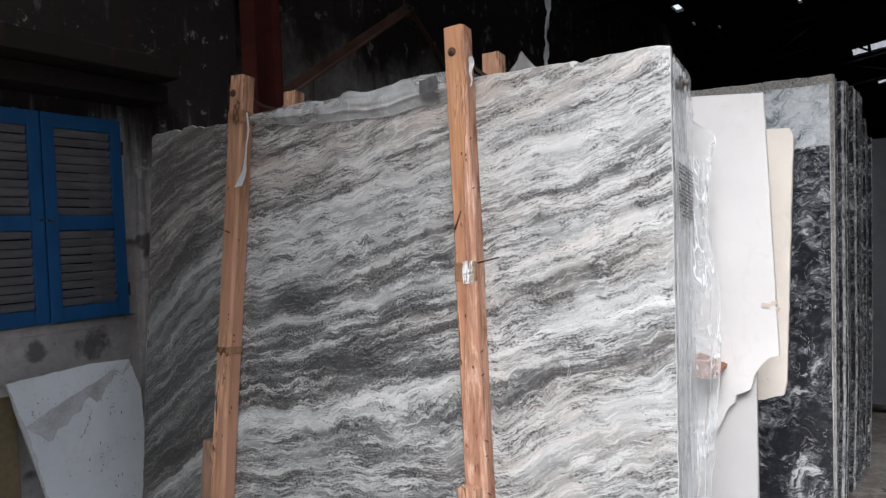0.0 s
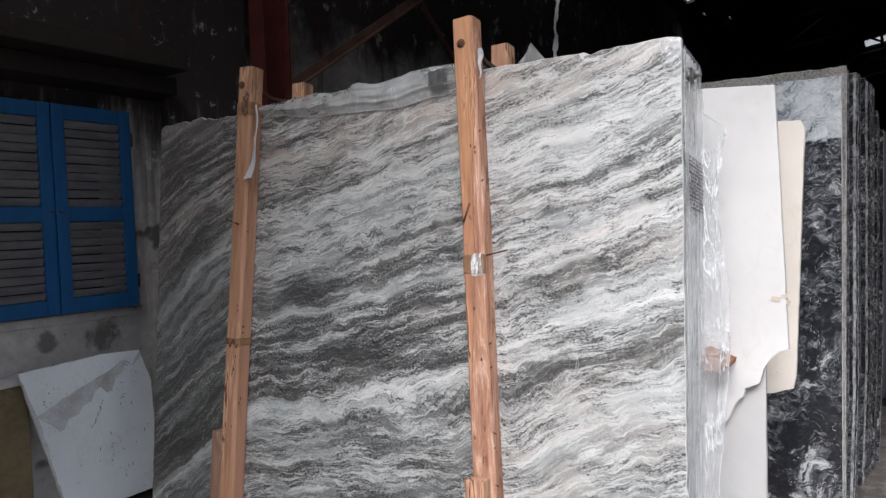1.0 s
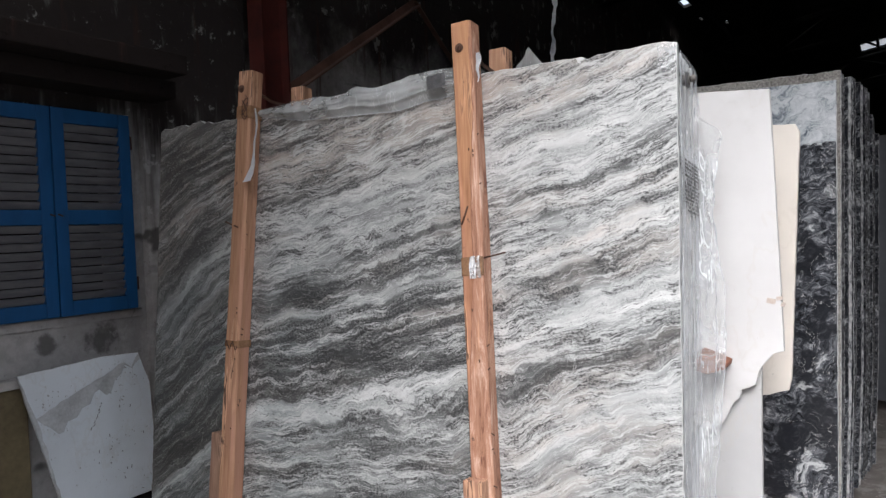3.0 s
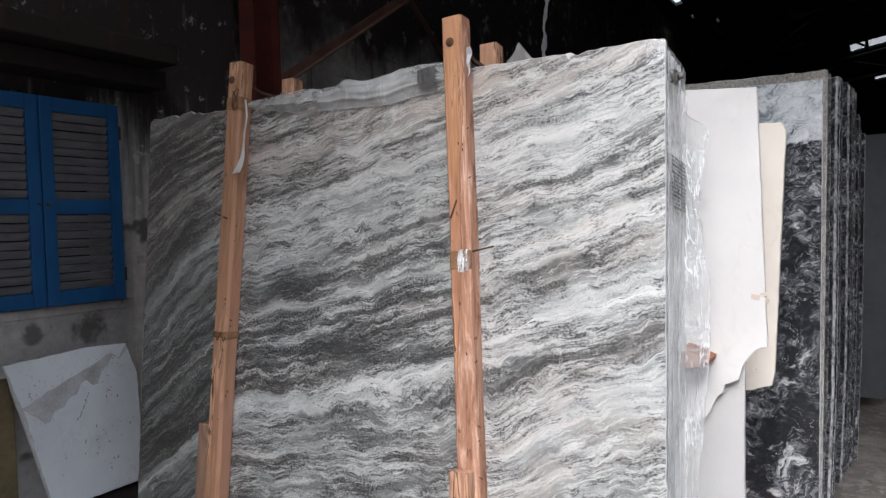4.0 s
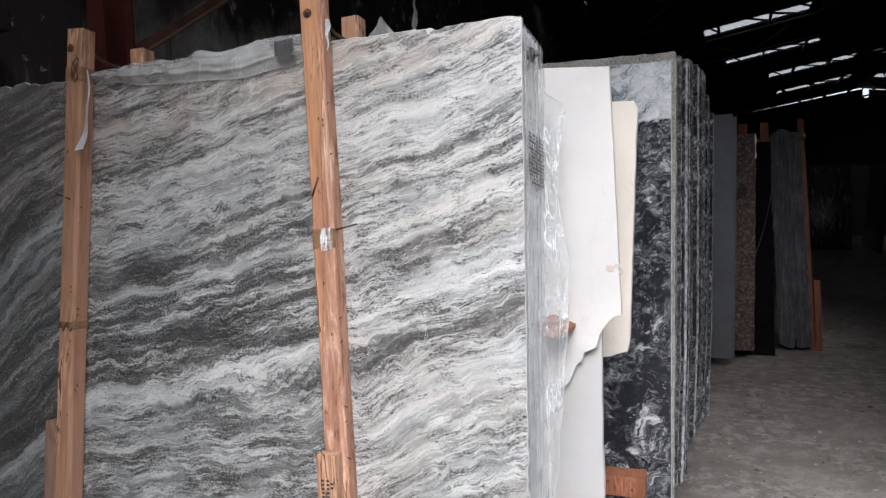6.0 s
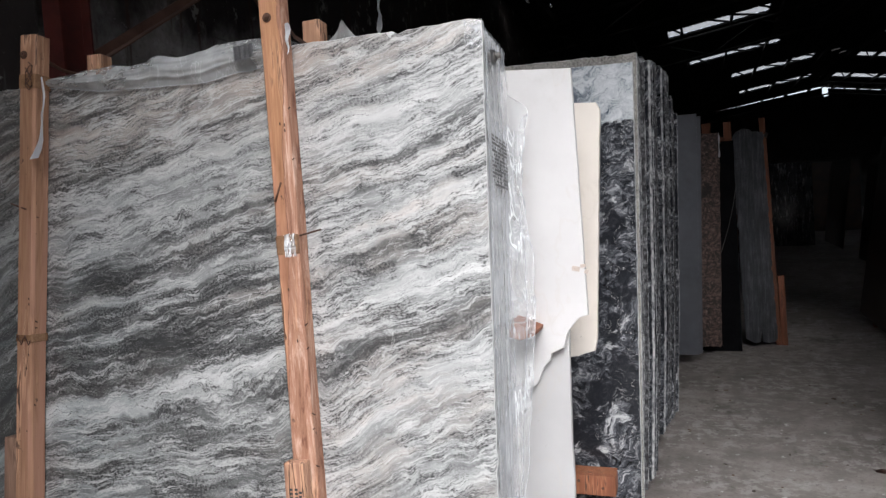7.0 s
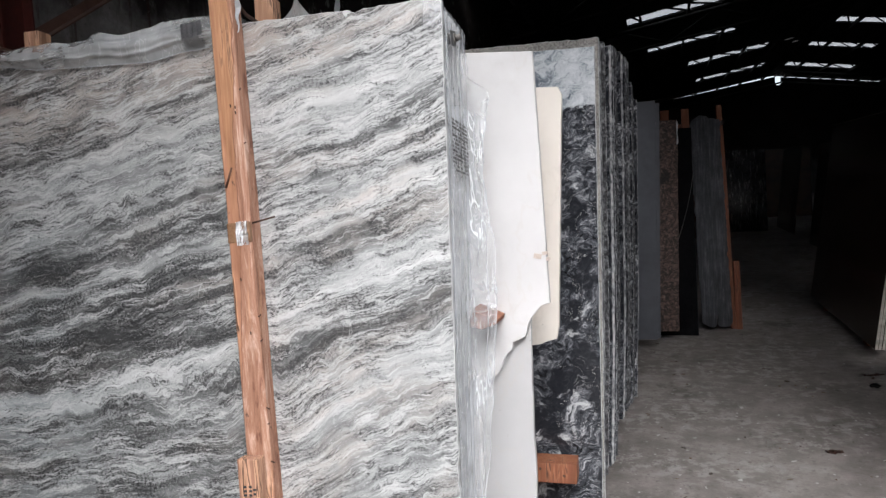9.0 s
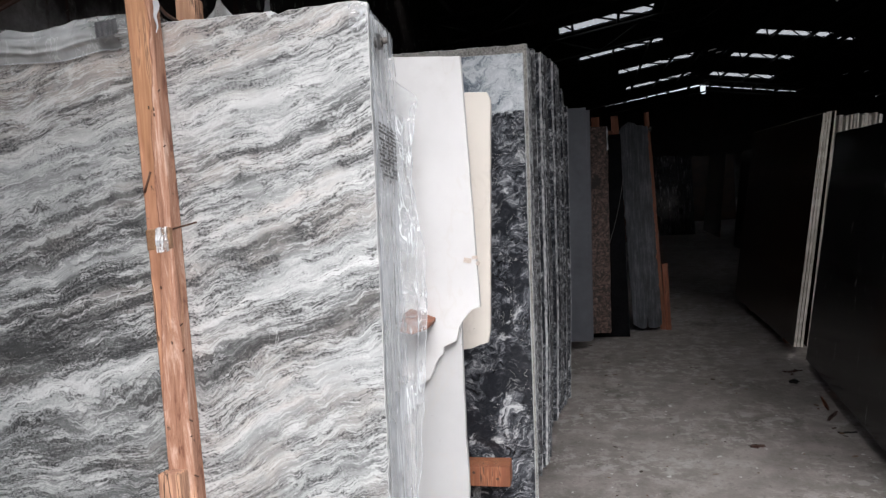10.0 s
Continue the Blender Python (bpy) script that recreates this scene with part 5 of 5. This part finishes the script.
# three packs of slabs one behind the other: depth, end of the top edge, height of the top
ends = []
for k in range(14):
    f = k / 13
    ends.append((2.735 + 0.72 * f, -0.158 - 0.046 * f, 2.075 + 0.12 * f, k % 3 == 1))
for k in range(8):
    f = k / 7
    ends.append((3.60 + 0.26 * f, -0.196 + 0.036 * f, 2.225 + 0.012 * f, k % 2 == 1))
for k in range(12):
    f = k / 11
    ends.append((4.34 + 0.58 * f, -0.182 + 0.092 * f, 2.31 - 0.02 * f - (0.13 if k in (8, 9) else 0.21 if k > 9 else 0.0), k % 3 == 2))
for y, x, z, black in ends:
    x += rng.choice((-0.012, -0.006, -0.002, 0.002, 0.004))
    z += rng.uniform(-0.012, 0.004)
    base = 0.085
    outline = walk_outline([(-1.75 + rng.uniform(-0.1, 0.1), 0.0), (x - 0.062, 0.0, 0.0008), (x - 0.03, 0.7, 0.0012), (x, z - base, 0.002), (-1.75, z - base - 0.05)], 0.03, 0.0016, rng)
    # black and grey faces alternate to imitate dark gaps and lit edges
    face = BLACK_PLAIN if black else DARK_EDGE
    words = "black swirled marble slab with a rough grey edge" if black else "grey mottled marble slab with a rough grey edge"
    solid("stone_slab", slab_mesh(outline, rng.uniform(0.011, 0.018), 0.0025), [face, DARK_EDGE], pose(0, y, base), words, "stone slab", "black marble stack")
for y0, y1 in ((2.6, 3.5), (3.56, 3.92), (4.30, 4.98)):
    for x0 in (-1.5, -0.55):
        bm = bmesh.new()
        box(bm, x0, x0 + 0.09, y0, y1, 0.0, 0.084, 0.004)
        solid("timber_bearer", bm, WOOD_RED, pose(0, 0, 0), "dark timber bearer under the marble stack", "timber", "slab bearers")

# ---------------------------------------------------------------- slabs further down the aisle, left
for y, xr, top, dx in ((6.58, 0.012, 2.21, 0.04), (6.64, 0.045, 2.19, 0.05)):
    outline = walk_outline([(-1.9, 0.0), (xr - dx, 0.0), (xr, top - 0.1), (-1.9, top - 0.1)], 0.08, 0.0008, rng)
    solid("stone_slab", slab_mesh(outline, 0.024), [GREY_STONE, GREY_STONE], pose(0, y, 0.1), "plain honed grey stone slab", "stone slab", "aisle slabs")
for y, xr, top in ((6.98, 0.175, 2.06), (7.03, 0.185, 2.03)):
    outline = walk_outline([(-1.9, 0.0), (xr - 0.02, 0.0), (xr + 0.015, top - 0.09), (-1.9, top - 0.09)], 0.05, 0.002, rng)
    solid("stone_slab", slab_mesh(outline, 0.03), [GRANITE, GRANITE], pose(0, y, 0.09), "speckled brown granite slab", "stone slab", "aisle slabs")
slate_outline = [(0.42, 0.03, 0.006), (0.49, 0.0, 0.008), (0.522, 0.02, 0.002), (0.527, 0.13, 0.002), (0.538, 0.02, 0.008), (0.61, 0.01, 0.01), (0.668, 0.05, 0.004), (0.63, 1.0, 0.004), (0.588, 2.03, 0.006), (0.53, 2.05, 0.012), (0.47, 2.07, 0.008), (0.41, 2.085, 0.006), (0.35, 2.05, 0.008), (0.318, 1.98, 0.004), (0.352, 1.0, 0.003), (0.39, 0.05, 0.003)]
solid("stone_slab", slab_mesh(walk_outline(slate_outline, 0.03, 0.003, rng), 0.05, 0.004), [SLATE, SLATE], pose(0, 7.42, 0.03), "narrow rough dark slate offcut with jagged ends", "stone slab", "aisle slabs")
FAR = pose(0, 0, 0)
post("timber_post", (0.688, 7.55, 0.0), (0.590, 7.55, 2.20), 0.052, 0.07, WOOD_ORANGE, "orange pine post beside the slate offcut", FAR, "aisle posts")
post("timber_post", (0.738, 7.52, 0.0), (0.718, 7.52, 0.68), 0.058, 0.05, WOOD_ORANGE, "short orange pine post", FAR, "aisle posts")
post("timber_post", (0.30, 7.30, 0.0), (0.275, 7.30, 2.17), 0.07, 0.07, WOOD_ORANGE, "orange pine post behind the granite", FAR, "aisle posts")
post("timber_post", (0.09, 7.28, 0.0), (0.09, 7.28, 2.17), 0.08, 0.07, WOOD_ORANGE, "orange pine post behind the granite", FAR, "aisle posts")
for x0 in (-1.5, -0.6):
    bm = bmesh.new()
    box(bm, x0, x0 + 0.1, 6.6, 7.2, 0.0, 0.089, 0.004)
    solid("timber_bearer", bm, WOOD_RED, pose(0, 0, 0), "dark timber bearer under the aisle slabs", "timber", "slab bearers")

bm = bmesh.new()
box(bm, 0.205, 0.262, 7.262, 7.30, 1.985, 2.03, 0.004)
solid("timber_offcut", bm, WOOD_ORANGE, FAR, "orange timber cross piece nailed to the post head", "timber")
bm = bmesh.new()
ribbon(bm, [(0.188 + 0.004 * math.sin(i), 7.028 - 0.001 * i, 2.06 - 0.028 * i) for i in range(9)], (0.012, 0.02, 0.026, 0.028, 0.024, 0.026, 0.028, 0.026, 0.014), (1, -0.2, 0))
thicken(bm, 0.0015)
solid("plastic_shred", bm, WHITE_PLASTIC, FAR, "dirty white plastic strip on the granite edge", "plastic strip", "plastic shreds")
bm = bmesh.new()
tube(bm, [(0.33 - 0.012 * i - 0.0012 * i * i, 7.19, 1.55 - 0.085 * i) for i in range(9)], 0.0022, 5)
solid("loose_wire", bm, GALV, FAR, "thin loose wire hanging beside the slate", "wire")
bm = bmesh.new()
tube(bm, [(0.57, 7.50, 2.03), (0.612, 7.475, 2.035)], 0.010, 6)
tube(bm, [(0.612, 7.475, 2.035), (0.632, 7.47, 2.030)], 0.024, 8)
solid("tie_wire", bm, GALV, FAR, "pale knotted tie wire on the orange post", "wire", "tie wires")

# dim stacks deeper in the hall
for y, x, top, mat, words in ((9.6, -0.2, 1.95, BLACK_POLISHED, "dark slab in the unlit hall"), (9.75, -0.1, 1.9, BROWN_STONE, "dark brown slab in the unlit hall"), (12.4, -0.3, 2.0, SLATE, "dim slate slab in the unlit hall"), (15.0, -0.2, 1.9, BLACK_POLISHED, "dark slab in the unlit hall"), (18.5, -0.4, 1.9, SLATE, "dim slate slab in the unlit hall")):
    outline = walk_outline([(-1.9, 0.0), (x, 0.0), (x, top), (-1.9, top)], 0.15, 0.001, rng)
    solid("stone_slab", slab_mesh(outline, 0.03), [mat, mat], pose(0, y, 0.0), words, "stone slab", "hall slabs")

# invented slabs that hide the lit far wall, keeping the aisle's end black
for y, x0, x1, top, mat in ((17.5, 0.5, 1.35, 1.95, BROWN_STONE), (19.0, 1.25, 2.5, 2.0, BLACK_POLISHED), (22.0, -0.6, 1.7, 1.9, SLATE), (24.0, 2.2, 4.4, 2.05, BROWN_STONE)):
    outline = walk_outline([(x0, 0.0), (x1, 0.0), (x1 - 0.04, top), (x0 + 0.02, top + 0.03)], 0.15, 0.001, rng)
    solid("stone_slab", slab_mesh(outline, 0.03), [mat, mat], pose(0, y, 0.0), "slab added to darken the far end of the aisle", "stone slab", "hall slabs")

# ---------------------------------------------------------------- racks along the right of the aisle
def side_slab(x_foot, y0, y1, height, lean, thick, face, edge, words, group, skew=0.0):
    """A slab parallel to the aisle whose face looks towards it, leaning back against its rack."""
    outline = walk_outline([(y0, 0.0), (y1, 0.0), (y1, height), (y0, height)], 0.1, 0.001, rng)
    bm = slab_mesh(outline, thick)
    bmesh.ops.transform(bm, matrix=Matrix.Diagonal((1, -1, 1, 1)), verts=bm.verts[:])
    bmesh.ops.recalc_face_normals(bm, faces=bm.faces[:])
    ob = solid("stone_slab", bm, [face, edge], pose(x_foot, 0, 0.07, 0, 0, -skew) @ pose(0, 0, 0, 0, lean, 0) @ pose(0, 0, 0, 0, 0, 90), words, "stone slab", group)
    return ob


side_slab(1.64, 6.42, 9.0, 1.94, 7.5, 0.022, BROWN_STONE, PALE_STREAKED, "dark brown polished slab with a pale sawn edge", "rack slabs")
for k, (x, thick) in enumerate(((1.665, 0.022), (1.690, 0.020), (1.738, 0.009))):
    side_slab(x, 6.42 - 0.01 * k, 8.9, 1.95, 7.5 - 0.25 * k, thick, BROWN_STONE, PALE_STREAKED, "dark slab with a pale sawn edge", "rack slabs")
for k in range(16):
    side_slab(1.86 + 0.031 * k, 6.9 + rng.uniform(-0.05, 0.05), 9.4, 1.93 + rng.uniform(-0.012, 0.012), 5.0, rng.uniform(0.014, 0.026), PALE_EDGE, PALE_STREAKED if k % 3 == 1 else PALE_EDGE, "pale limestone slab on the rack", "rack slabs")
side_slab(1.205, 3.4, 6.02, 1.76, 7.5, 0.02, BLACK_POLISHED, DARK_EDGE, "black polished slab with faint veins and painted soft reflections", "rack slabs", 4.0)
for k in range(4):
    side_slab(1.231 + 0.026 * k, 3.5 + 0.03 * k, 6.0 - 0.02 * k, 1.72, 7.5, 0.022, BLACK_POLISHED, DARK_EDGE, "black polished slab on the rack", "rack slabs", 4.0)
for y in (3.9, 5.6, 6.9, 8.5):
    bm = bmesh.new()
    box(bm, 1.68, 2.6, y - 0.05, y + 0.05, 0.0, 0.069, 0.004)
    solid("timber_bearer", bm, WOOD_RED, pose(0, 0, 0), "dark timber bearer under the rack slabs", "timber", "slab bearers")
for y, x, top in ((12.6, 2.70, 1.85), (13.6, 2.93, 1.9), (17.0, 2.75, 1.9)):
    side_slab(x, y, y + 2.4, top, 6.0, 0.02, BROWN_STONE, PALE_STREAKED if y == 13.6 else BROWN_STONE, "dim brown slab far down the aisle", "rack slabs")

# ---------------------------------------------------------------- things along the left wall
board = thing("stone_board", pose(-2.745, 1.6, 0.52) @ pose(0, 0, 0, 0, -8, 0) @ pose(0, 0, 0, 0, 0, 90), "dirty white board with a torn, flaking surface layer", "board")


def board_sheet(name, corners, front, thick, mat, label=""):
    bm = slab_mesh(walk_outline([(y - 1.6, z - 0.52, j) for y, z, j in corners], 0.025, 0.001, rng), thick, 0.0008)
    bmesh.ops.translate(bm, vec=(0, front, 0), verts=bm.verts[:])
    return part(name, bm, [mat, mat], board, label)


board_sheet("core", [(1.462, 0.525, 0.001), (1.865, 0.53, 0.001), (1.888, 0.99, 0.001), (1.852, 1.128, 0.001), (1.685, 1.138, 0.001), (1.342, 1.12, 0.001)], 0.0, 0.012, BOARD_CORE, "grey core of the board")
board_sheet("skin", [(1.392, 0.947, 0.002), (1.597, 1.028, 0.003), (1.779, 1.097, 0.002), (1.81, 1.07, 0.002), (1.852, 1.126, 0.001), (1.685, 1.137, 0.001), (1.343, 1.119, 0.001)], -0.0035, 0.0032, BOARD_SKIN, "white surface skin")
board_sheet("skin", [(1.464, 0.527, 0.001), (1.863, 0.532, 0.001), (1.886, 0.99, 0.001), (1.858, 1.10, 0.001), (1.812, 1.066, 0.003), (1.782, 1.085, 0.003), (1.762, 1.052, 0.004), (1.728, 1.028, 0.005), (1.705, 0.985, 0.005), (1.682, 0.975, 0.006), (1.655, 1.004, 0.005), (1.632, 0.995, 0.006), (1.61, 0.955, 0.006), (1.575, 0.946, 0.006), (1.55, 0.915, 0.006), (1.51, 0.908, 0.006), (1.49, 0.872, 0.005), (1.468, 0.868, 0.004), (1.44, 0.90, 0.004), (1.395, 0.940, 0.002)], -0.0035, 0.0032, BOARD_SKIN, "white surface skin with specks")

# loose flakes of the skin and dark scratches below the tear
flake_rng = random.Random(12)
for y, z, size in ((1.655, 0.972, 0.016), (1.668, 0.955, 0.010), (1.632, 0.945, 0.012), (1.49, 0.846, 0.013), (1.474, 0.835, 0.009), (1.60, 0.915, 0.008), (1.69, 0.935, 0.009), (1.62, 0.66, 0.010), (1.585, 0.70, 0.007)):
    turns = [(y + size * (0.6 + flake_rng.random()) * math.cos(a), z + size * 0.7 * (0.5 + flake_rng.random()) * math.sin(a), 0.001) for a in (0.2, 1.3, 2.4, 3.6, 5.0)]
    board_sheet("flake", turns, -0.0062, 0.0024, BOARD_SKIN, "curled white flake")
for k in range(22):
    y, z = (1.66 - 0.007 * k + flake_rng.uniform(-0.006, 0.006), 0.95 - 0.011 * k) if k < 9 else (flake_rng.uniform(1.55, 1.84), flake_rng.uniform(0.62, 0.95))
    length, lean = flake_rng.uniform(0.004, 0.014), flake_rng.uniform(-0.8, 0.3)
    board_sheet("scratch", [(y, z, 0.0008), (y + 0.003, z + 0.001, 0.0008), (y + 0.002 + lean * length, z - length, 0.0008), (y - 0.001 + lean * length, z - length * 0.8, 0.0008)], -0.0042, 0.0012, DARK_TAPE, "dark scratch")

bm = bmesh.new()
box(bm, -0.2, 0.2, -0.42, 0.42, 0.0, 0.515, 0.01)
solid("stone_block", bm, LEDGE, pose(-2.72, 1.62, 0), "near-black stone block under the board", "stone block")

# a twisted plastic cord hanging from the roof
bm = bmesh.new()
pts, sides = [], []
ROOF_AT = roof_z(-1.69) + 0.004
for i in range(140):
    z = 2.35 + (ROOF_AT - 2.35) * i / 139
    kink = 0.016 * noise.noise((z * 5, 1, 1)) + 0.012 * noise.noise((z * 15, 4, 1))
    pts.append((-1.727 + 0.037 * (z - 2.62) / 0.42 + kink, 3.95 + 0.014 * noise.noise((z * 7, 5, 2)), z))
    sides.append((1.0, 0.6 * math.sin(z * 13), 0.45 * math.sin(z * 19)))
ribbon(bm, pts, [0.030 + 0.010 * math.sin(i * 0.9) + 0.006 * math.sin(i * 2.3) for i in range(140)], sides)
thicken(bm, 0.0015)
solid("hanging_streamer", bm, WHITE_PLASTIC, pose(0, 0, 0), "twisted white plastic streamer hanging from the roof", "streamer")

# tape on the wrapping, small scraps on the slabs
bm = bmesh.new()
front = [[bm.verts.new((0.0585 * k / 8, -0.002 - 0.0012 * (k % 2), 0.037 * j + 0.0012 * (k % 3))) for j in range(2)] for k in range(9)]
for a, b in zip(front, front[1:]):
    bm.faces.new((a[0], b[0], b[1], a[1]))
thicken(bm, 0.0012)
bmesh.ops.transform(bm, matrix=pose(1.160, -0.036, 1.872, 0, -5, 0), verts=bm.verts[:])
part("tape_patch", bm, DARK_TAPE, top_wrap, "creased dark grey tape patch")
bm = bmesh.new()
tube(bm, [Vector(top_film(k / 120, 0.0)) + Vector((0, -0.001, 0)) for k in range(121)], 0.0013, 5)
part("hem", bm, FILM_TIGHT, top_wrap, "rolled lower hem of the film")
bm = bmesh.new()
box(bm, 0.0, 0.001, 0.0, 0.055, 0.0, 0.036, 0.0004)
bmesh.ops.transform(bm, matrix=pose(1.8345, 0.018, 1.800, 12, 0, 0), verts=bm.verts[:])
part("tape_patch", bm, DARK_TAPE, end_wrap, "grey tape patch")


for x, z, w, h, turn in ((-0.302, 1.372, 0.022, 0.014, 12), (-0.276, 1.378, 0.016, 0.010, -10), (-0.268, 1.365, 0.010, 0.012, 30)):
    bm = bmesh.new()
    box(bm, 0, w, -0.002, 0, 0, h, 0.0005)
    solid("tape_scrap", bm, PALE_TAPE, pose(x, 2.0345, z, 0, turn, 0), "torn scrap of packing tape on the white slab", "tape", "tape scraps")

# crinkled clear tape on the second post
bm = bmesh.new()
rows = []
for i in range(13):
    rows.append([bm.verts.new((-0.004 + 0.032 * i / 12, -P2D / 2 - 0.0035 - 0.006 * abs(noise.noise((i * 0.9, j * 1.1, 5))), 1.455 + 0.058 * j / 12 + 0.004 * noise.noise((i * 0.5, j, 2)))) for j in range(13)])
for r0, r1 in zip(rows, rows[1:]):
    for j in range(12):
        bm.faces.new((r0[j], r1[j], r1[j + 1], r0[j + 1]))
part("clear_tape", bm, FILM_CLEAR, p2, "crinkled clear tape end")

# black slab added for the unlit gap between granite and slate, and scraps along the rack foot
outline = walk_outline([(-1.9, 0.0), (0.345, 0.0), (0.322, 1.99), (-1.9, 2.02)], 0.15, 0.001, rng)
solid("stone_slab", slab_mesh(outline, 0.03), [GAP_BLACK, GAP_BLACK], pose(0, 7.2, 0.0), "black slab added to fill the dark gap beside the granite", "stone slab", "aisle slabs")

def scrap(x, y, length, width, turn, material, label, category, seed):
    """A crumpled scrap on the floor: a bent strip with ragged ends."""
    bm = bmesh.new()
    rows = []
    for i in range(9):
        f = i / 8
        w = width * (0.45 + 0.55 * math.sin(math.pi * min(max(f, 0.08), 0.92))) / 2
        lift = 0.004 + width * 0.35 * abs(noise.noise((f * 3.1, seed, 1.5)))
        rows.append([bm.verts.new(((f - 0.5) * length, s * w + 0.2 * width * noise.noise((f * 4, seed, s)), lift * (1.0 if s == 0 else 0.35))) for s in (-1, 0, 1)])
    for a, b in zip(rows, rows[1:]):
        for k in range(2):
            bm.faces.new((a[k], b[k], b[k + 1], a[k + 1])).smooth = True
    thicken(bm, 0.002)
    low = min(v.co.z for v in bm.verts)
    bmesh.ops.translate(bm, vec=(0, 0, -low), verts=bm.verts[:])
    return solid(category.replace(" ", "_"), bm, material, pose(x, y, 0.0, 0, 0, turn), label, category, "floor scraps")


scrap(1.50, 5.90, 0.16, 0.05, 20, WOOD_DARK, "crumpled reddish-brown scrap on the floor", "rag", 1.0)
scrap(1.44, 5.62, 0.12, 0.07, 70, ROOF_STEEL, "dark crumpled scrap on the concrete floor", "rag", 2.0)
scrap(1.46, 4.55, 0.11, 0.03, 5, ROOF_STEEL, "dark twig-like scrap on the concrete floor", "rag", 3.0)
scrap(0.91, 4.30, 0.09, 0.06, 15, WOOD_DARK, "dry brown leaf on the concrete floor", "dry leaf", 4.0)
scrap(1.50, 5.10, 0.30, 0.025, 82, WOOD_RED, "reddish wood splinter at the rack foot", "wood splinter", 5.0)
scrap(1.47, 4.85, 0.22, 0.03, 60, WOOD_DARK, "reddish wood splinter at the rack foot", "wood splinter", 6.0)

# chips and splinters on the floor
verts, faces = [], []
for k in range(150):
    x, y = rng.uniform(-0.1, 1.5), rng.uniform(2.6, 8.5)
    size = rng.uniform(0.003, 0.010) * (1.6 if rng.random() < 0.12 else 1.0)
    turn = rng.uniform(0, 6.28)
    long = rng.uniform(1.0, 3.2)
    base = len(verts)
    for zz, sc in ((0.0, 1.0), (size * 0.35, 0.7)):
        for a in range(5):
            ang = a * 1.2566 + rng.uniform(-0.25, 0.25)
            px, py = math.cos(ang) * size * long * sc, math.sin(ang) * size * sc
            verts.append((x + px * math.cos(turn) - py * math.sin(turn), y + px * math.sin(turn) + py * math.cos(turn), zz))
    faces.append([base + 5 + a for a in range(5)])
    faces += [[base + a, base + (a + 1) % 5, base + 5 + (a + 1) % 5, base + 5 + a] for a in range(5)]
me = bpy.data.meshes.new("floor_debris")
me.from_pydata(verts, [], faces)
g = Graph("stone_and_wood_chips", 0.8)
isl = g.t.nodes.new("ShaderNodeNewGeometry").outputs["Random Per Island"]
me.materials.append(g.finish(g.ramp(isl, [(0.0, (0.04, 0.03, 0.022)), (0.45, (0.12, 0.07, 0.04)), (0.7, (0.22, 0.21, 0.20)), (1.0, (0.45, 0.44, 0.42))])))
tagged(new("floor_debris", me), "stone chips and wood splinters on the concrete floor", "debris", kind="stuff")

# wire twisted round the first post head, and the chipped plaster edge beside the shutters
bm = bmesh.new()
loop = [(0.012 + 0.013 * math.sin(k * 1.15), -P1D / 2 - 0.004 - 0.003 * abs(math.cos(k * 0.7)), len1 - 0.112 + 0.030 * math.cos(k * 0.83) - 0.001 * k) for k in range(22)]
tube(bm, loop, 0.0014, 5)
part("wire_twist", bm, RUST, p1, "rusty twist of wire")
bm = bmesh.new()
loop = [(-0.026 + 0.0024 * k, -P1D / 2 - 0.004 - 0.002 * abs(math.sin(k * 0.9)), 1.246 + 0.011 * math.sin(k * 0.55) + 0.004 * math.cos(k * 1.7)) for k in range(23)]
tube(bm, loop, 0.0016, 5)
part("wire_twist", bm, RUST, p1, "rusty twist of wire")
bm = slab_mesh(walk_outline([(1.951, 1.27, 0.002), (1.966, 1.27, 0.004), (1.970, 2.195, 0.003), (1.951, 2.195, 0.001)], 0.02, 0.003, rng), 0.012, 0.001)
chip = part("trim_chipped_edge", bm, [PALE_EDGE, PALE_EDGE], None)
chip.matrix_world = pose(WALL_X + 0.012, 0, 0, 0, 0, 90)
tagged(chip, "pale chipped plaster edge beside the shutters", "trim", kind="structure")
